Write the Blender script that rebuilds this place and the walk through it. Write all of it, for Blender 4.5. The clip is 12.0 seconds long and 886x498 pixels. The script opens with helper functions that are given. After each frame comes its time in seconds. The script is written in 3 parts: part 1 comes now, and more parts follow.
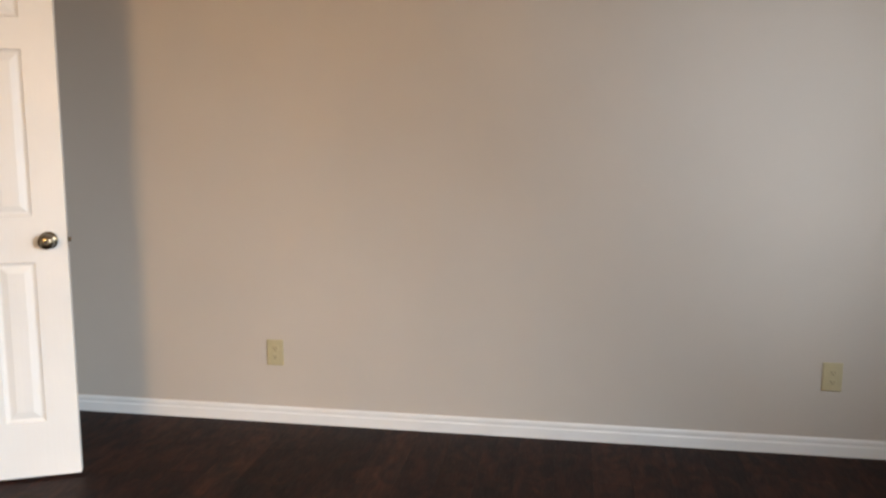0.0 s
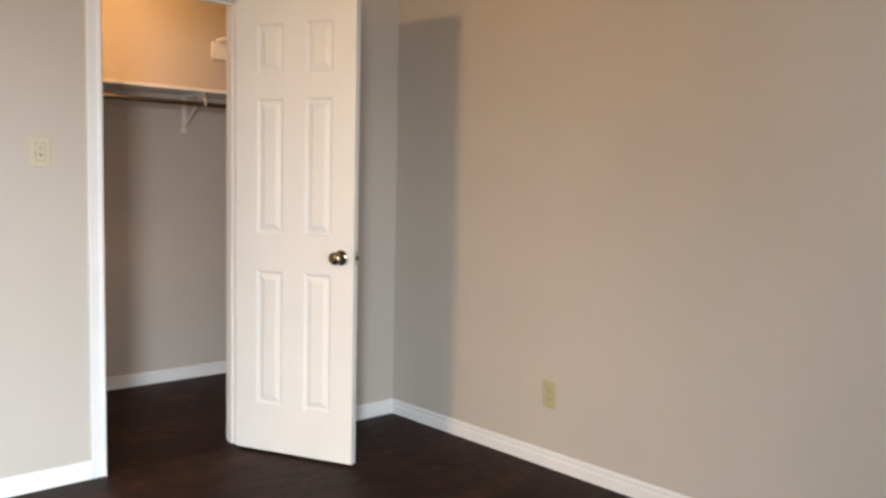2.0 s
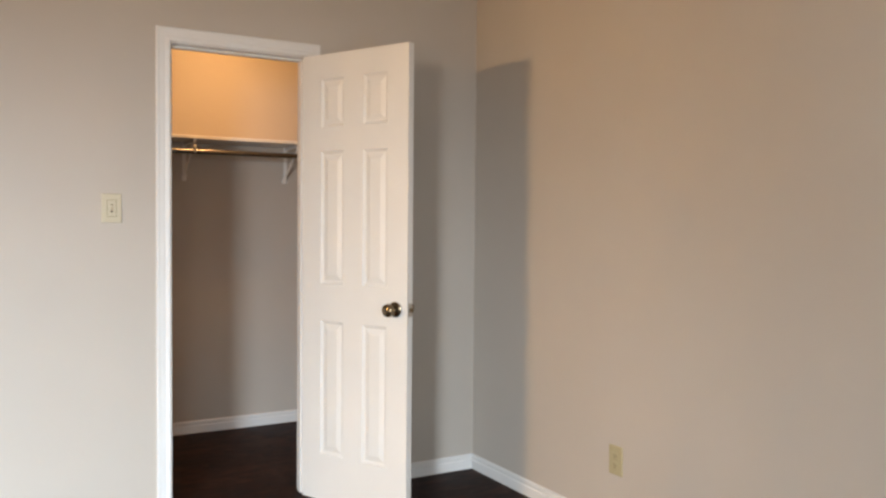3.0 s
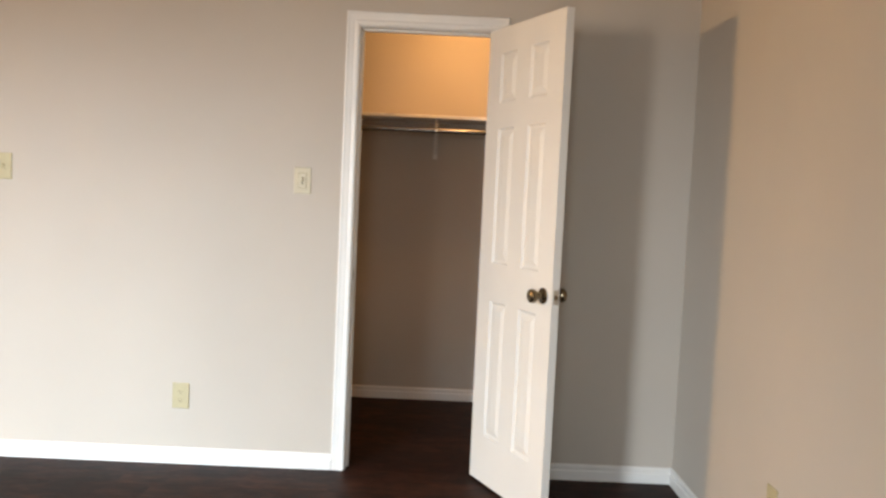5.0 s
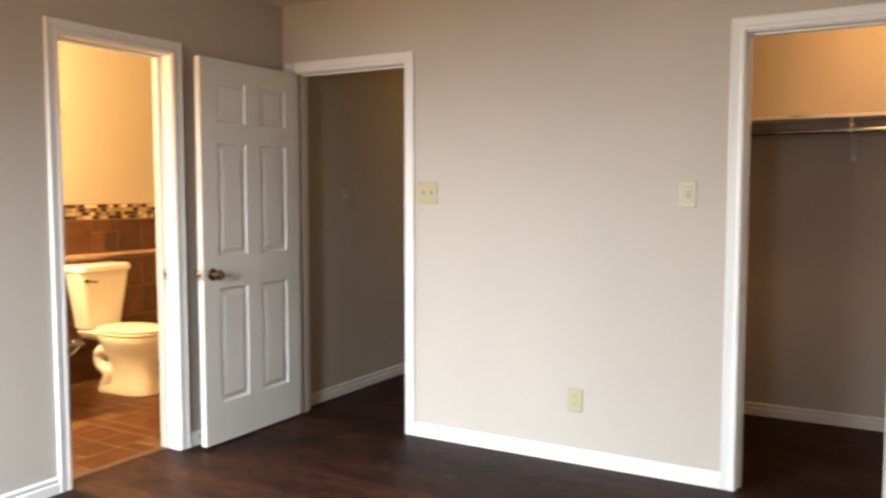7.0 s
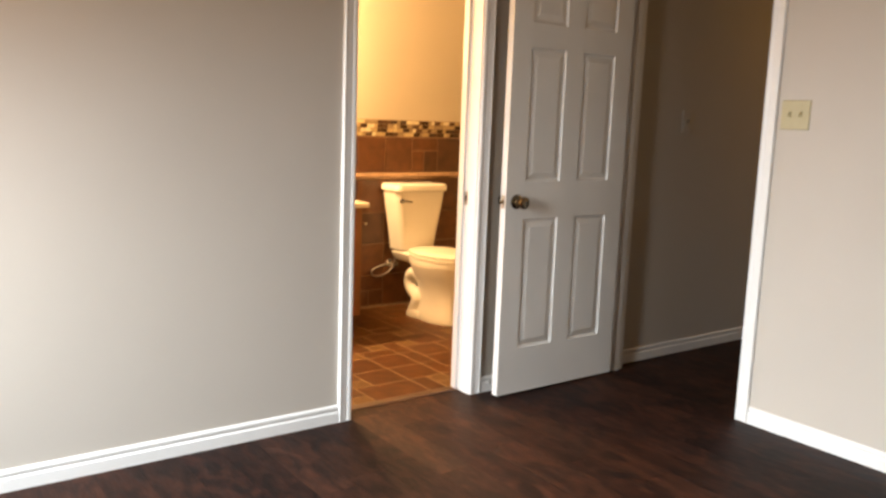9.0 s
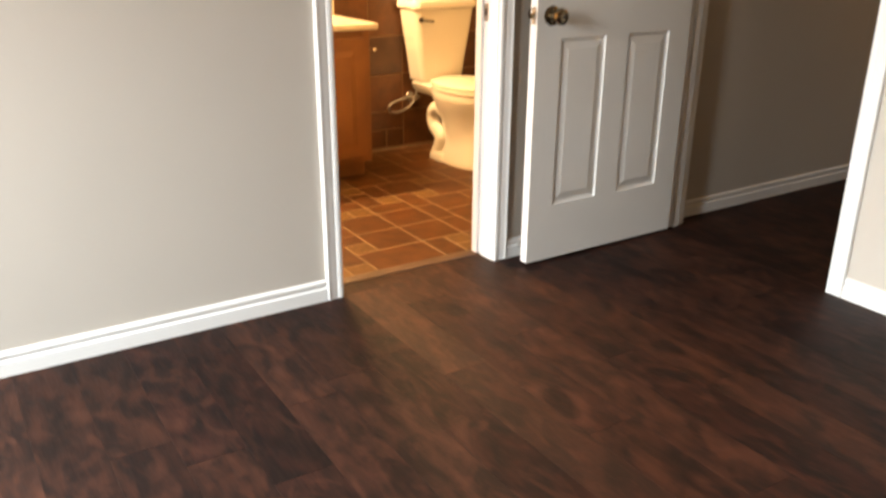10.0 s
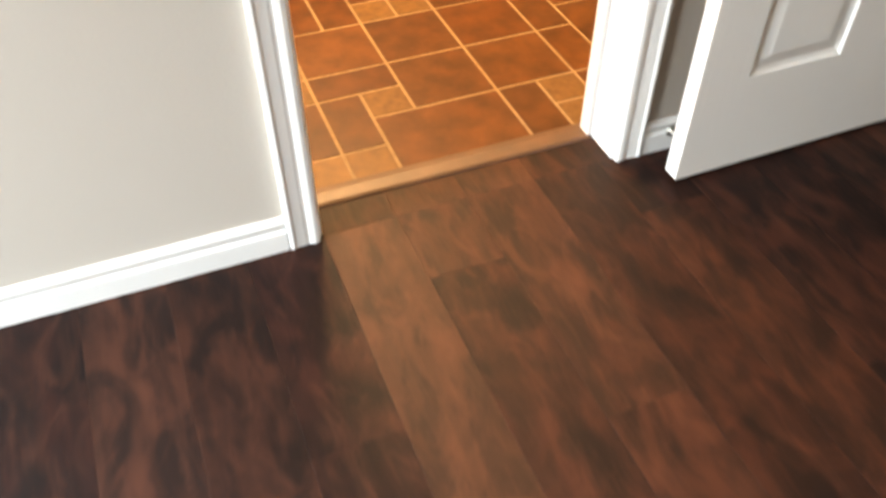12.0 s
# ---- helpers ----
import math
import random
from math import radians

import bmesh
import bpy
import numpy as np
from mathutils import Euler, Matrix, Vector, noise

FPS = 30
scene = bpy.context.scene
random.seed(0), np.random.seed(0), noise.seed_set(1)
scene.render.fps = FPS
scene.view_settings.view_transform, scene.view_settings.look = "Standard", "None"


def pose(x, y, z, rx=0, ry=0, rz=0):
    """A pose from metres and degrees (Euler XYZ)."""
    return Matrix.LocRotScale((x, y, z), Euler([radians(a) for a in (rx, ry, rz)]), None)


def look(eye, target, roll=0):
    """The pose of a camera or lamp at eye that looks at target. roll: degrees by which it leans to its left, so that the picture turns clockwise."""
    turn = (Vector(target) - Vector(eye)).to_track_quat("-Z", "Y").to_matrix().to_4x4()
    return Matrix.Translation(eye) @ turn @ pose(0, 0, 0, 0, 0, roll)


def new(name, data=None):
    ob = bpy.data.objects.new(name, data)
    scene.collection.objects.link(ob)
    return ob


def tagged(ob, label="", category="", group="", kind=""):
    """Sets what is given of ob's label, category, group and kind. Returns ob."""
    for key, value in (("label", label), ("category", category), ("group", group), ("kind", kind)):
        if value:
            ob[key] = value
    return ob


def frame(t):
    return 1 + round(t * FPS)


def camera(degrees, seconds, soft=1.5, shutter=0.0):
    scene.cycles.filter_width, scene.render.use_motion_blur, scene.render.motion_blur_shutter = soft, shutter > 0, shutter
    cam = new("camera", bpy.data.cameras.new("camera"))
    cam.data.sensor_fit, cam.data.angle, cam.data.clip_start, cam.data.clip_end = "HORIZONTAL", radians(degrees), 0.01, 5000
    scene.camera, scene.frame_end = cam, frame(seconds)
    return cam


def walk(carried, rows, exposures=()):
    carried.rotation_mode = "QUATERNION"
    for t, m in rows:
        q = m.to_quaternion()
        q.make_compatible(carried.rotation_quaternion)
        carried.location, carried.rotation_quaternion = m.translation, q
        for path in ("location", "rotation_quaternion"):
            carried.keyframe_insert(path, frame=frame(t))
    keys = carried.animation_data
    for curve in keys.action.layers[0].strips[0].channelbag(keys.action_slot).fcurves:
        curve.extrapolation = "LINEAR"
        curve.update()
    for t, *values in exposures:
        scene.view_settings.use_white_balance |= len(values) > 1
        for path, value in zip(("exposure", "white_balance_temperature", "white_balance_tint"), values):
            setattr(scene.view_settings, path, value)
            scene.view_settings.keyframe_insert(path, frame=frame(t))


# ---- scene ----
cam = camera(57.0, 12.0, 2.5, 0.45)
PATH = [
    (0, (-3.425, -2.416, 1.321), (-1.47, -2.105, 1.034), 0.2),
    (0.5, (-3.316, -2.659, 1.284), (-1.421, -2.083, 1.006), 2.2),
    (1, (-3.152, -2.921, 1.312), (-1.426, -1.943, 1.055), -0.2),
    (1.5, (-3.008, -3.202, 1.317), (-1.445, -1.979, 1.071), 0.5),
    (2, (-2.743, -3.398, 1.243), (-1.402, -1.923, 1.084), 1.2),
    (2.5, (-2.517, -3.5, 1.277), (-1.369, -1.864, 1.213), 1.2),
    (3, (-2.259, -3.607, 1.297), (-1.264, -1.873, 1.227), 0.5),
    (3.2, (-2.129, -3.631, 1.281), (-1.219, -1.852, 1.198), 0.5),
    (4.8, (-1.322, -3.774, 1.265), (-1.176, -1.784, 1.122), 2.8),
    (5, (-1.146, -3.734, 1.295), (-1.13, -1.739, 1.165), 2.6),
    (5.5, (-0.983, -3.733, 1.348), (-1.216, -1.75, 1.229), 1.3),
    (6, (-0.87, -3.747, 1.373), (-1.393, -1.821, 1.236), 0.6),
    (6.5, (-0.841, -3.761, 1.366), (-1.618, -1.923, 1.229), 0.1),
    (7, (-0.87, -3.779, 1.346), (-1.869, -2.052, 1.207), -0.0),
    (7.5, (-0.872, -3.752, 1.333), (-2.072, -2.16, 1.175), 0.2),
    (7.7, (-0.929, -3.727, 1.349), (-2.202, -2.194, 1.175), 0.2),
    (9.3, (-1.419, -2.967, 1.225), (-3.046, -1.873, 0.834), 2.0),
    (9.5, (-1.556, -2.853, 1.199), (-3.172, -1.786, 0.702), 1.4),
    (10, (-1.782, -2.58, 1.169), (-3.358, -1.578, 0.453), 0.4),
    (10.5, (-2.026, -2.313, 1.14), (-3.59, -1.471, 0.221), 0.5),
    (11, (-2.364, -2.082, 1.138), (-3.866, -1.346, 0.042), -2.8),
    (11.5, (-2.714, -1.852, 1.088), (-4.075, -1.264, -0.253), -2.0),
    (12, (-3.035, -1.681, 1.081), (-4.347, -1.155, -0.334), -0.0),
]
walk(cam, [(t, look(eye, target, roll)) for t, eye, target, roll in PATH], [(0, 0.24, 7400, 15), (1, 0.24, 7500, 16), (2.5, 0.24, 7500, 14), (5.0, 0.28, 7900, 14), (5.5, 0.3, 7900, 14), (7.5, 0.14, 7900, 16), (9.3, -0.12, 8700, 18), (10, 0.12, 8800, 17), (10.5, 0.42, 8800, 16), (11, 0.47, 8700, 15), (12, 0.6, 8300, 14)])

# ---- world, sun, lamps ----
world = bpy.data.worlds.new("sky")
scene.world = world
world.use_nodes = True
wn = world.node_tree
sky = wn.nodes.new("ShaderNodeTexSky")
sky.sky_type, sky.sun_disc = "NISHITA", False
sky.sun_elevation, sky.sun_rotation = radians(42), radians(20)
wn.links.new(sky.outputs[0], wn.nodes["Background"].inputs[0])
wn.nodes["Background"].inputs[1].default_value = 0.12


def lamp(name, kind, energy, colour, m, size=0.1, size_y=None, spread=None):
    data = bpy.data.lights.new(name, kind)
    data.energy, data.color = energy, colour
    if kind == "AREA":
        data.shape, data.size, data.size_y = "RECTANGLE", size, size_y or size
        if spread:
            data.spread = radians(spread)
    elif kind == "SUN":
        data.angle = radians(0.5)
    else:
        data.shadow_soft_size = size
    ob = new(name, data)
    ob.matrix_world = m
    return ob


lamp("sun", "SUN", 3.0, (1.0, 0.95, 0.88), look((0, 0, 9), (-1.5, -5.0, 0)))
# area lamps stand in for daylight at assumed windows, aimed to suit the walls
for wx, watts, spread, aside, down in ((-3.72, 142, 100, 1.5, -2.0), (-2.72, 48, 100, -1.6, -2.1), (-1.30, 15, 104, 3.0, 0.6)):
    lamp("window_daylight", "AREA", watts, (0.56, 0.77, 1.0), look((wx, -4.35, 1.37), (wx + aside, 0.0, down)), 0.5, 1.3, spread)
    # warm lamp stands in for light bounced off the ground onto upper walls
    lamp("window_ground_light", "AREA", watts * 0.15, (1.0, 0.64, 0.30), look((wx, -4.34, 1.37), (wx + aside, 0.0, 3.6)), 0.5, 1.3, 150)
# unseen bathroom vanity, closet and hall bulbs, inferred from their warm light
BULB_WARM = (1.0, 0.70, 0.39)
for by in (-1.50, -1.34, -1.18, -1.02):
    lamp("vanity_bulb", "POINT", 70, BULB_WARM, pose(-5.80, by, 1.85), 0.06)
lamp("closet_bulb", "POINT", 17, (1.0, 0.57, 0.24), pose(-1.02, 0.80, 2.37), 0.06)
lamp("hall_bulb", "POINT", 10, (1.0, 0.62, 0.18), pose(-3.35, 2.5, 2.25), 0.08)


# ---- materials ----
def material(name, base, rough=0.5, metal=0.0, vary=0.0, scale=8.0, bump=0.0, bump_scale=200.0, second=None, grain=None):
    """Principled material with large soft variation and a fine relief."""
    m = bpy.data.materials.new(name)
    m.use_nodes = True
    nt = m.node_tree
    b = nt.nodes["Principled BSDF"]
    b.inputs["Roughness"].default_value, b.inputs["Metallic"].default_value = rough, metal
    b.inputs["Base Color"].default_value = (*base, 1)
    co = nt.nodes.new("ShaderNodeTexCoord")
    if vary:
        n = nt.nodes.new("ShaderNodeTexNoise")
        n.inputs["Scale"].default_value, n.inputs["Detail"].default_value = scale, 6
        nt.links.new(co.outputs["Object"], n.inputs["Vector"])
        mix = nt.nodes.new("ShaderNodeMix")
        mix.data_type = "RGBA"
        mix.inputs[6].default_value = (*base, 1)
        mix.inputs[7].default_value = (*(second or [c * (1 - vary) for c in base]), 1)
        ramp = nt.nodes.new("ShaderNodeMapRange")
        ramp.inputs[1].default_value, ramp.inputs[2].default_value = 0.35, 0.7
        nt.links.new(n.outputs[0], ramp.inputs[0])
        nt.links.new(ramp.outputs[0], mix.inputs[0])
        nt.links.new(mix.outputs[2], b.inputs["Base Color"])
        rr = nt.nodes.new("ShaderNodeMapRange")
        rr.inputs[3].default_value, rr.inputs[4].default_value = max(rough - 0.06, 0.02), min(rough + 0.08, 1)
        nt.links.new(n.outputs[0], rr.inputs[0])
        nt.links.new(rr.outputs[0], b.inputs["Roughness"])
    if bump:
        n2 = nt.nodes.new("ShaderNodeTexNoise")
        n2.inputs["Scale"].default_value, n2.inputs["Detail"].default_value = bump_scale, 3
        if grain:
            mp = nt.nodes.new("ShaderNodeMapping")
            mp.inputs["Scale"].default_value = grain
            nt.links.new(co.outputs["Object"], mp.inputs["Vector"])
            nt.links.new(mp.outputs[0], n2.inputs["Vector"])
        else:
            nt.links.new(co.outputs["Object"], n2.inputs["Vector"])
        bp = nt.nodes.new("ShaderNodeBump")
        bp.inputs["Strength"].default_value, bp.inputs["Distance"].default_value = bump, 0.002
        nt.links.new(n2.outputs[0], bp.inputs["Height"])
        nt.links.new(bp.outputs[0], b.inputs["Normal"])
    return m


def plank_material(name, gain, figured=1.0, green=1.0):
    """Dark red-brown vinyl planks: each plank its own tone, streaky figure along x, cloudy blotches."""
    m = bpy.data.materials.new(name)
    m.use_nodes = True
    nt = m.node_tree
    b = nt.nodes["Principled BSDF"]
    co, info = nt.nodes.new("ShaderNodeTexCoord"), nt.nodes.new("ShaderNodeObjectInfo")
    shift = nt.nodes.new("ShaderNodeVectorMath")
    shift.operation = "MULTIPLY_ADD"
    shift.inputs[1].default_value = (1, 1, 1)
    comb = nt.nodes.new("ShaderNodeCombineXYZ")
    sc = nt.nodes.new("ShaderNodeMath")
    sc.operation = "MULTIPLY"
    sc.inputs[1].default_value = 37.0
    nt.links.new(info.outputs["Random"], sc.inputs[0])
    for i in range(3):
        nt.links.new(sc.outputs[0], comb.inputs[i])
    nt.links.new(co.outputs["Object"], shift.inputs[0])
    nt.links.new(comb.outputs[0], shift.inputs[2])

    def noise_of(scale, stretch, detail, dist=0.0):
        mp = nt.nodes.new("ShaderNodeMapping")
        mp.inputs["Scale"].default_value = stretch
        n = nt.nodes.new("ShaderNodeTexNoise")
        n.inputs["Scale"].default_value, n.inputs["Detail"].default_value, n.inputs["Distortion"].default_value = scale, detail, dist
        nt.links.new(shift.outputs[0], mp.inputs["Vector"])
        nt.links.new(mp.outputs[0], n.inputs["Vector"])
        return n.outputs[0]

    blotch = noise_of(7.5, (1.0, 2.0, 1), 5, 0.7)
    streak = noise_of(6.0, (0.9, 2.8, 1), 4, 1.8)
    fine = noise_of(60.0, (0.3, 5.0, 1), 3)
    grain = noise_of(14.0, (0.4, 4.0, 1), 3, 1.6)

    def mixed(a, bb, fac):
        x = nt.nodes.new("ShaderNodeMix")
        x.data_type = "RGBA"
        for s, v in ((6, a), (7, bb)):
            if isinstance(v, tuple):
                x.inputs[s].default_value = (*v, 1)
            else:
                nt.links.new(v, x.inputs[s])
        nt.links.new(fac, x.inputs[0])
        return x.outputs[2]

    def ranged(v, lo, hi, a=0.0, c=1.0):
        r = nt.nodes.new("ShaderNodeMapRange")
        for i, val in enumerate((lo, hi, a, c)):
            r.inputs[i + 1].default_value = val
        nt.links.new(v, r.inputs[0])
        return r.outputs[0]

    per = ranged(info.outputs["Random"], 0, 1)
    def tone(*rgb):
        return rgb[0] * gain * 1.25, rgb[1] * gain * green, rgb[2] * gain * 0.90

    dark = mixed(tone(0.0078, 0.0046, 0.0044), tone(0.017, 0.0092, 0.0074), per)
    red = mixed(tone(0.026, 0.0098, 0.0076), tone(0.056, 0.0235, 0.0150), per)
    figure = noise_of(5.5, (0.9, 1.8, 1), 2.5, 2.0)
    c1 = mixed(dark, red, ranged(blotch, 0.39, 0.63, 0.85 * (1 - figured), 1))
    c2 = mixed(c1, tone(0.062, 0.025, 0.0155), ranged(streak, 0.56, 0.76, 0, 0.45 * figured))
    c3 = mixed(c2, tone(0.012, 0.008, 0.007), ranged(streak, 0.42, 0.28, 0, 0.5 * figured))
    c4 = mixed(c3, tone(0.072, 0.030, 0.019), ranged(figure, 0.54, 0.76, 0, 0.62 * figured))
    c5 = mixed(c4, tone(0.0065, 0.0042, 0.0040), ranged(figure, 0.44, 0.26, 0, 0.55 * figured))
    c6 = mixed(c5, tone(0.085, 0.040, 0.026), ranged(grain, 0.53, 0.74, 0, 0.12))
    ring_map = nt.nodes.new("ShaderNodeMapping")
    ring_map.inputs["Scale"].default_value = (0.28, 1.0, 1.0)
    rings = nt.nodes.new("ShaderNodeTexWave")
    rings.wave_type, rings.bands_direction = "BANDS", "Y"
    for key, value in (("Scale", 4.5), ("Distortion", 11.0), ("Detail", 2.0), ("Detail Scale", 0.9)):
        rings.inputs[key].default_value = value
    nt.links.new(shift.outputs[0], ring_map.inputs["Vector"])
    nt.links.new(ring_map.outputs[0], rings.inputs["Vector"])
    c7 = mixed(c6, tone(0.013, 0.0075, 0.006), ranged(rings.outputs["Fac"], 0.55, 0.98, 0, 0.3))
    nt.links.new(c7, b.inputs["Base Color"])
    nt.links.new(ranged(fine, 0.3, 0.7, 0.5, 0.62), b.inputs["Roughness"])
    b.inputs["Specular IOR Level"].default_value = 0.12
    bp = nt.nodes.new("ShaderNodeBump")
    bp.inputs["Strength"].default_value, bp.inputs["Distance"].default_value = 0.25, 0.0006
    nt.links.new(fine, bp.inputs["Height"])
    nt.links.new(bp.outputs[0], b.inputs["Normal"])
    return m


def piece_material(name, tones, rough=0.4, vary=0.35, scale=30, bump=0.2, gloss=0.5):
    """Tiles: Object Info's Random picks a tone between those given, with cloudy variation inside each piece."""
    m = bpy.data.materials.new(name)
    m.use_nodes = True
    nt = m.node_tree
    b = nt.nodes["Principled BSDF"]
    info, co = nt.nodes.new("ShaderNodeObjectInfo"), nt.nodes.new("ShaderNodeTexCoord")
    geo = nt.nodes.new("ShaderNodeNewGeometry")
    add = nt.nodes.new("ShaderNodeMath")
    add.operation = "ADD"
    frac = nt.nodes.new("ShaderNodeMath")
    frac.operation = "FRACT"
    nt.links.new(info.outputs["Random"], add.inputs[0])
    nt.links.new(geo.outputs["Random Per Island"], add.inputs[1])
    nt.links.new(add.outputs[0], frac.inputs[0])
    ramp = nt.nodes.new("ShaderNodeValToRGB")
    ramp.color_ramp.interpolation = "LINEAR" if len(tones) < 4 else "CONSTANT"
    while len(ramp.color_ramp.elements) < len(tones):
        ramp.color_ramp.elements.new(0.5)
    for i, (e, c) in enumerate(zip(ramp.color_ramp.elements, tones)):
        e.position, e.color = i / (len(tones) - (0 if len(tones) > 3 else 1)), (*c, 1)
    nt.links.new(frac.outputs[0], ramp.inputs[0])
    n = nt.nodes.new("ShaderNodeTexNoise")
    n.inputs["Scale"].default_value, n.inputs["Detail"].default_value = scale, 5
    n.noise_dimensions = "4D"
    w = nt.nodes.new("ShaderNodeMath")
    w.operation = "MULTIPLY"
    w.inputs[1].default_value = 50
    nt.links.new(frac.outputs[0], w.inputs[0])
    nt.links.new(w.outputs[0], n.inputs["W"])
    nt.links.new(co.outputs["Object"], n.inputs["Vector"])
    r = nt.nodes.new("ShaderNodeMapRange")
    r.inputs[1].default_value, r.inputs[2].default_value = 0.3, 0.75
    r.inputs[3].default_value, r.inputs[4].default_value = 1.15, 1 - vary
    nt.links.new(n.outputs[0], r.inputs[0])
    mul = nt.nodes.new("ShaderNodeVectorMath")
    mul.operation = "SCALE"
    nt.links.new(ramp.outputs[0], mul.inputs[0])
    nt.links.new(r.outputs[0], mul.inputs["Scale"])
    nt.links.new(mul.outputs[0], b.inputs["Base Color"])
    b.inputs["Roughness"].default_value = rough
    b.inputs["Specular IOR Level"].default_value = gloss
    bp = nt.nodes.new("ShaderNodeBump")
    bp.inputs["Strength"].default_value, bp.inputs["Distance"].default_value = bump, 0.001
    nt.links.new(n.outputs[0], bp.inputs["Height"])
    nt.links.new(bp.outputs[0], b.inputs["Normal"])
    return m


PAINT = material("greige_wall_paint", (0.47, 0.42, 0.365), 0.75, 0, 0.05, 1.3, 0.13, 140)
BATH_PAINT = material("cream_wall_paint", (0.50, 0.44, 0.34), 0.75, 0, 0.05, 1.5, 0.22, 140)
CEIL = material("white_ceiling_paint", (0.66, 0.62, 0.56), 0.9, 0, 0.05, 2, 0.5, 90)
TRIM = material("white_trim_paint", (0.72, 0.705, 0.68), 0.38, 0, 0.05, 5, 0.12, 60)
DOOR = material("white_door_paint", (0.68, 0.66, 0.625), 0.42, 0, 0.04, 4, 0.2, 90, None, (1, 1, 0.06))
# the second copy is paler vinyl that also holds the doorway's sheen
PLANKS = [plank_material("plank_vinyl", 0.66), plank_material("plank_vinyl_pale_sheen", 0.88, 0.75, 1.08), plank_material("plank_vinyl_dark", 0.55)]
SUBFLOOR = material("dark_underlay", (0.012, 0.009, 0.008), 0.9, 0, 0.3, 20)
IVORY = material("ivory_plastic", (0.423, 0.360, 0.217), 0.5, 0, 0.05, 30)
IVORY_LIGHT = material("light_ivory_plastic", (0.52, 0.46, 0.335), 0.5, 0, 0.04, 30)
SEAM = material("shadowed_seam", (0.16, 0.135, 0.09), 0.7)
DARK_SLOT = material("dark_slot", (0.05, 0.04, 0.03), 0.6)
KNOB = material("antique_brass", (0.25, 0.195, 0.125), 0.2, 1.0, 0.4, 40, 0, 0, (0.13, 0.10, 0.068))
STEEL = material("brushed_steel", (0.55, 0.52, 0.48), 0.3, 1.0, 0.2, 60)
CHROME = material("chrome", (0.82, 0.82, 0.82), 0.08, 1.0)
ROD = material("dull_steel_rod", (0.24, 0.225, 0.21), 0.24, 1.0, 0.3, 40)
PORCELAIN = material("white_porcelain", (0.74, 0.71, 0.64), 0.1, 0, 0.03, 6)
SEAT = material("white_seat_plastic", (0.74, 0.70, 0.60), 0.22, 0, 0.03, 6)
OAK = material("stained_oak", (0.25, 0.10, 0.032), 0.38, 0, 0.45, 5, 0.3, 30, (0.16, 0.058, 0.018), (14, 14, 0.8))
COUNTER = material("cultured_marble", (0.72, 0.66, 0.54), 0.15, 0, 0.12, 9)
FLOOR_TILE = piece_material("terracotta_floor_tile", [(0.074, 0.0235, 0.0064), (0.092, 0.0320, 0.0086), (0.060, 0.0210, 0.0064)], 0.5, 0.5, 16, 0.2, 0.15)
INSET_TILE = piece_material("ochre_inset_tile", [(0.112, 0.056, 0.021), (0.14, 0.072, 0.027)], 0.5, 0.4, 40, 0.2, 0.15)
FLOOR_GROUT = material("sand_grout", (0.23, 0.155, 0.092), 0.85, 0, 0.25, 60, 0.4, 300)
WALL_TILE = piece_material("brown_wall_tile", [(0.098, 0.037, 0.016), (0.140, 0.056, 0.024), (0.078, 0.035, 0.018)], 0.28, 0.45, 14)
WALL_GROUT = material("brown_grout", (0.30, 0.20, 0.125), 0.85, 0, 0.2, 60)
MOSAIC = piece_material("glass_mosaic", [(0.55, 0.45, 0.27), (0.055, 0.03, 0.016), (0.30, 0.22, 0.13), (0.66, 0.58, 0.40), (0.10, 0.055, 0.03), (0.42, 0.31, 0.17), (0.07, 0.045, 0.03)], 0.12, 0.15, 40, 0.05)
RAIL_TILE = material("glazed_rail_tile", (0.33, 0.20, 0.12), 0.12, 0, 0.25, 12)
THRESH = material("walnut_threshold", (0.078, 0.033, 0.0155), 0.5, 0, 0.4, 10, 0.2, 30, None, (3, 0.3, 3))
PAPER = material("brown_paper", (0.30, 0.22, 0.15), 0.8, 0, 0.2, 30)
EARTH = material("dry_lawn", (0.22, 0.19, 0.10), 0.95, 0, 0.4, 2, 0.6, 30)
RUBBER = material("rubber_tip", (0.72, 0.70, 0.66), 0.6)
HOSE = material("braided_hose", (0.55, 0.54, 0.52), 0.35, 0.8, 0.3, 300)


# ---- building helpers ----
def part(name, bm, mat, parent=None, label="", m=None, smooth=False):
    """Links a bmesh as one mesh object, under a thing where a parent is given."""
    me = bpy.data.meshes.new(name)
    bmesh.ops.recalc_face_normals(bm, faces=bm.faces[:])
    if smooth:
        for f in bm.faces:
            f.smooth = True
    bm.to_mesh(me)
    bm.free()
    me.materials.append(mat)
    if smooth:
        me.set_sharp_from_angle(angle=radians(40))
    ob = new(name, me)
    if parent is not None:
        ob.parent = parent
    if m is not None:
        ob.matrix_basis = m
    if label:
        ob["label"] = label
    return ob


def thing(name, m, label, category, group="", kind=""):
    ob = new(name)
    ob.empty_display_size = 0.1
    ob.matrix_basis = m
    return tagged(ob, label, category, group, kind)


def add_box(bm, x0, x1, y0, y1, z0, z1, bevel=0.0, segments=2):
    m = Matrix.LocRotScale(((x0 + x1) / 2, (y0 + y1) / 2, (z0 + z1) / 2), None, (abs(x1 - x0), abs(y1 - y0), abs(z1 - z0)))
    made = bmesh.ops.create_cube(bm, size=1, matrix=m)["verts"]
    if bevel:
        edges = list({e for v in made for e in v.link_edges})
        bmesh.ops.bevel(bm, geom=edges, offset=bevel, segments=segments, affect="EDGES", profile=0.5)
    return bm


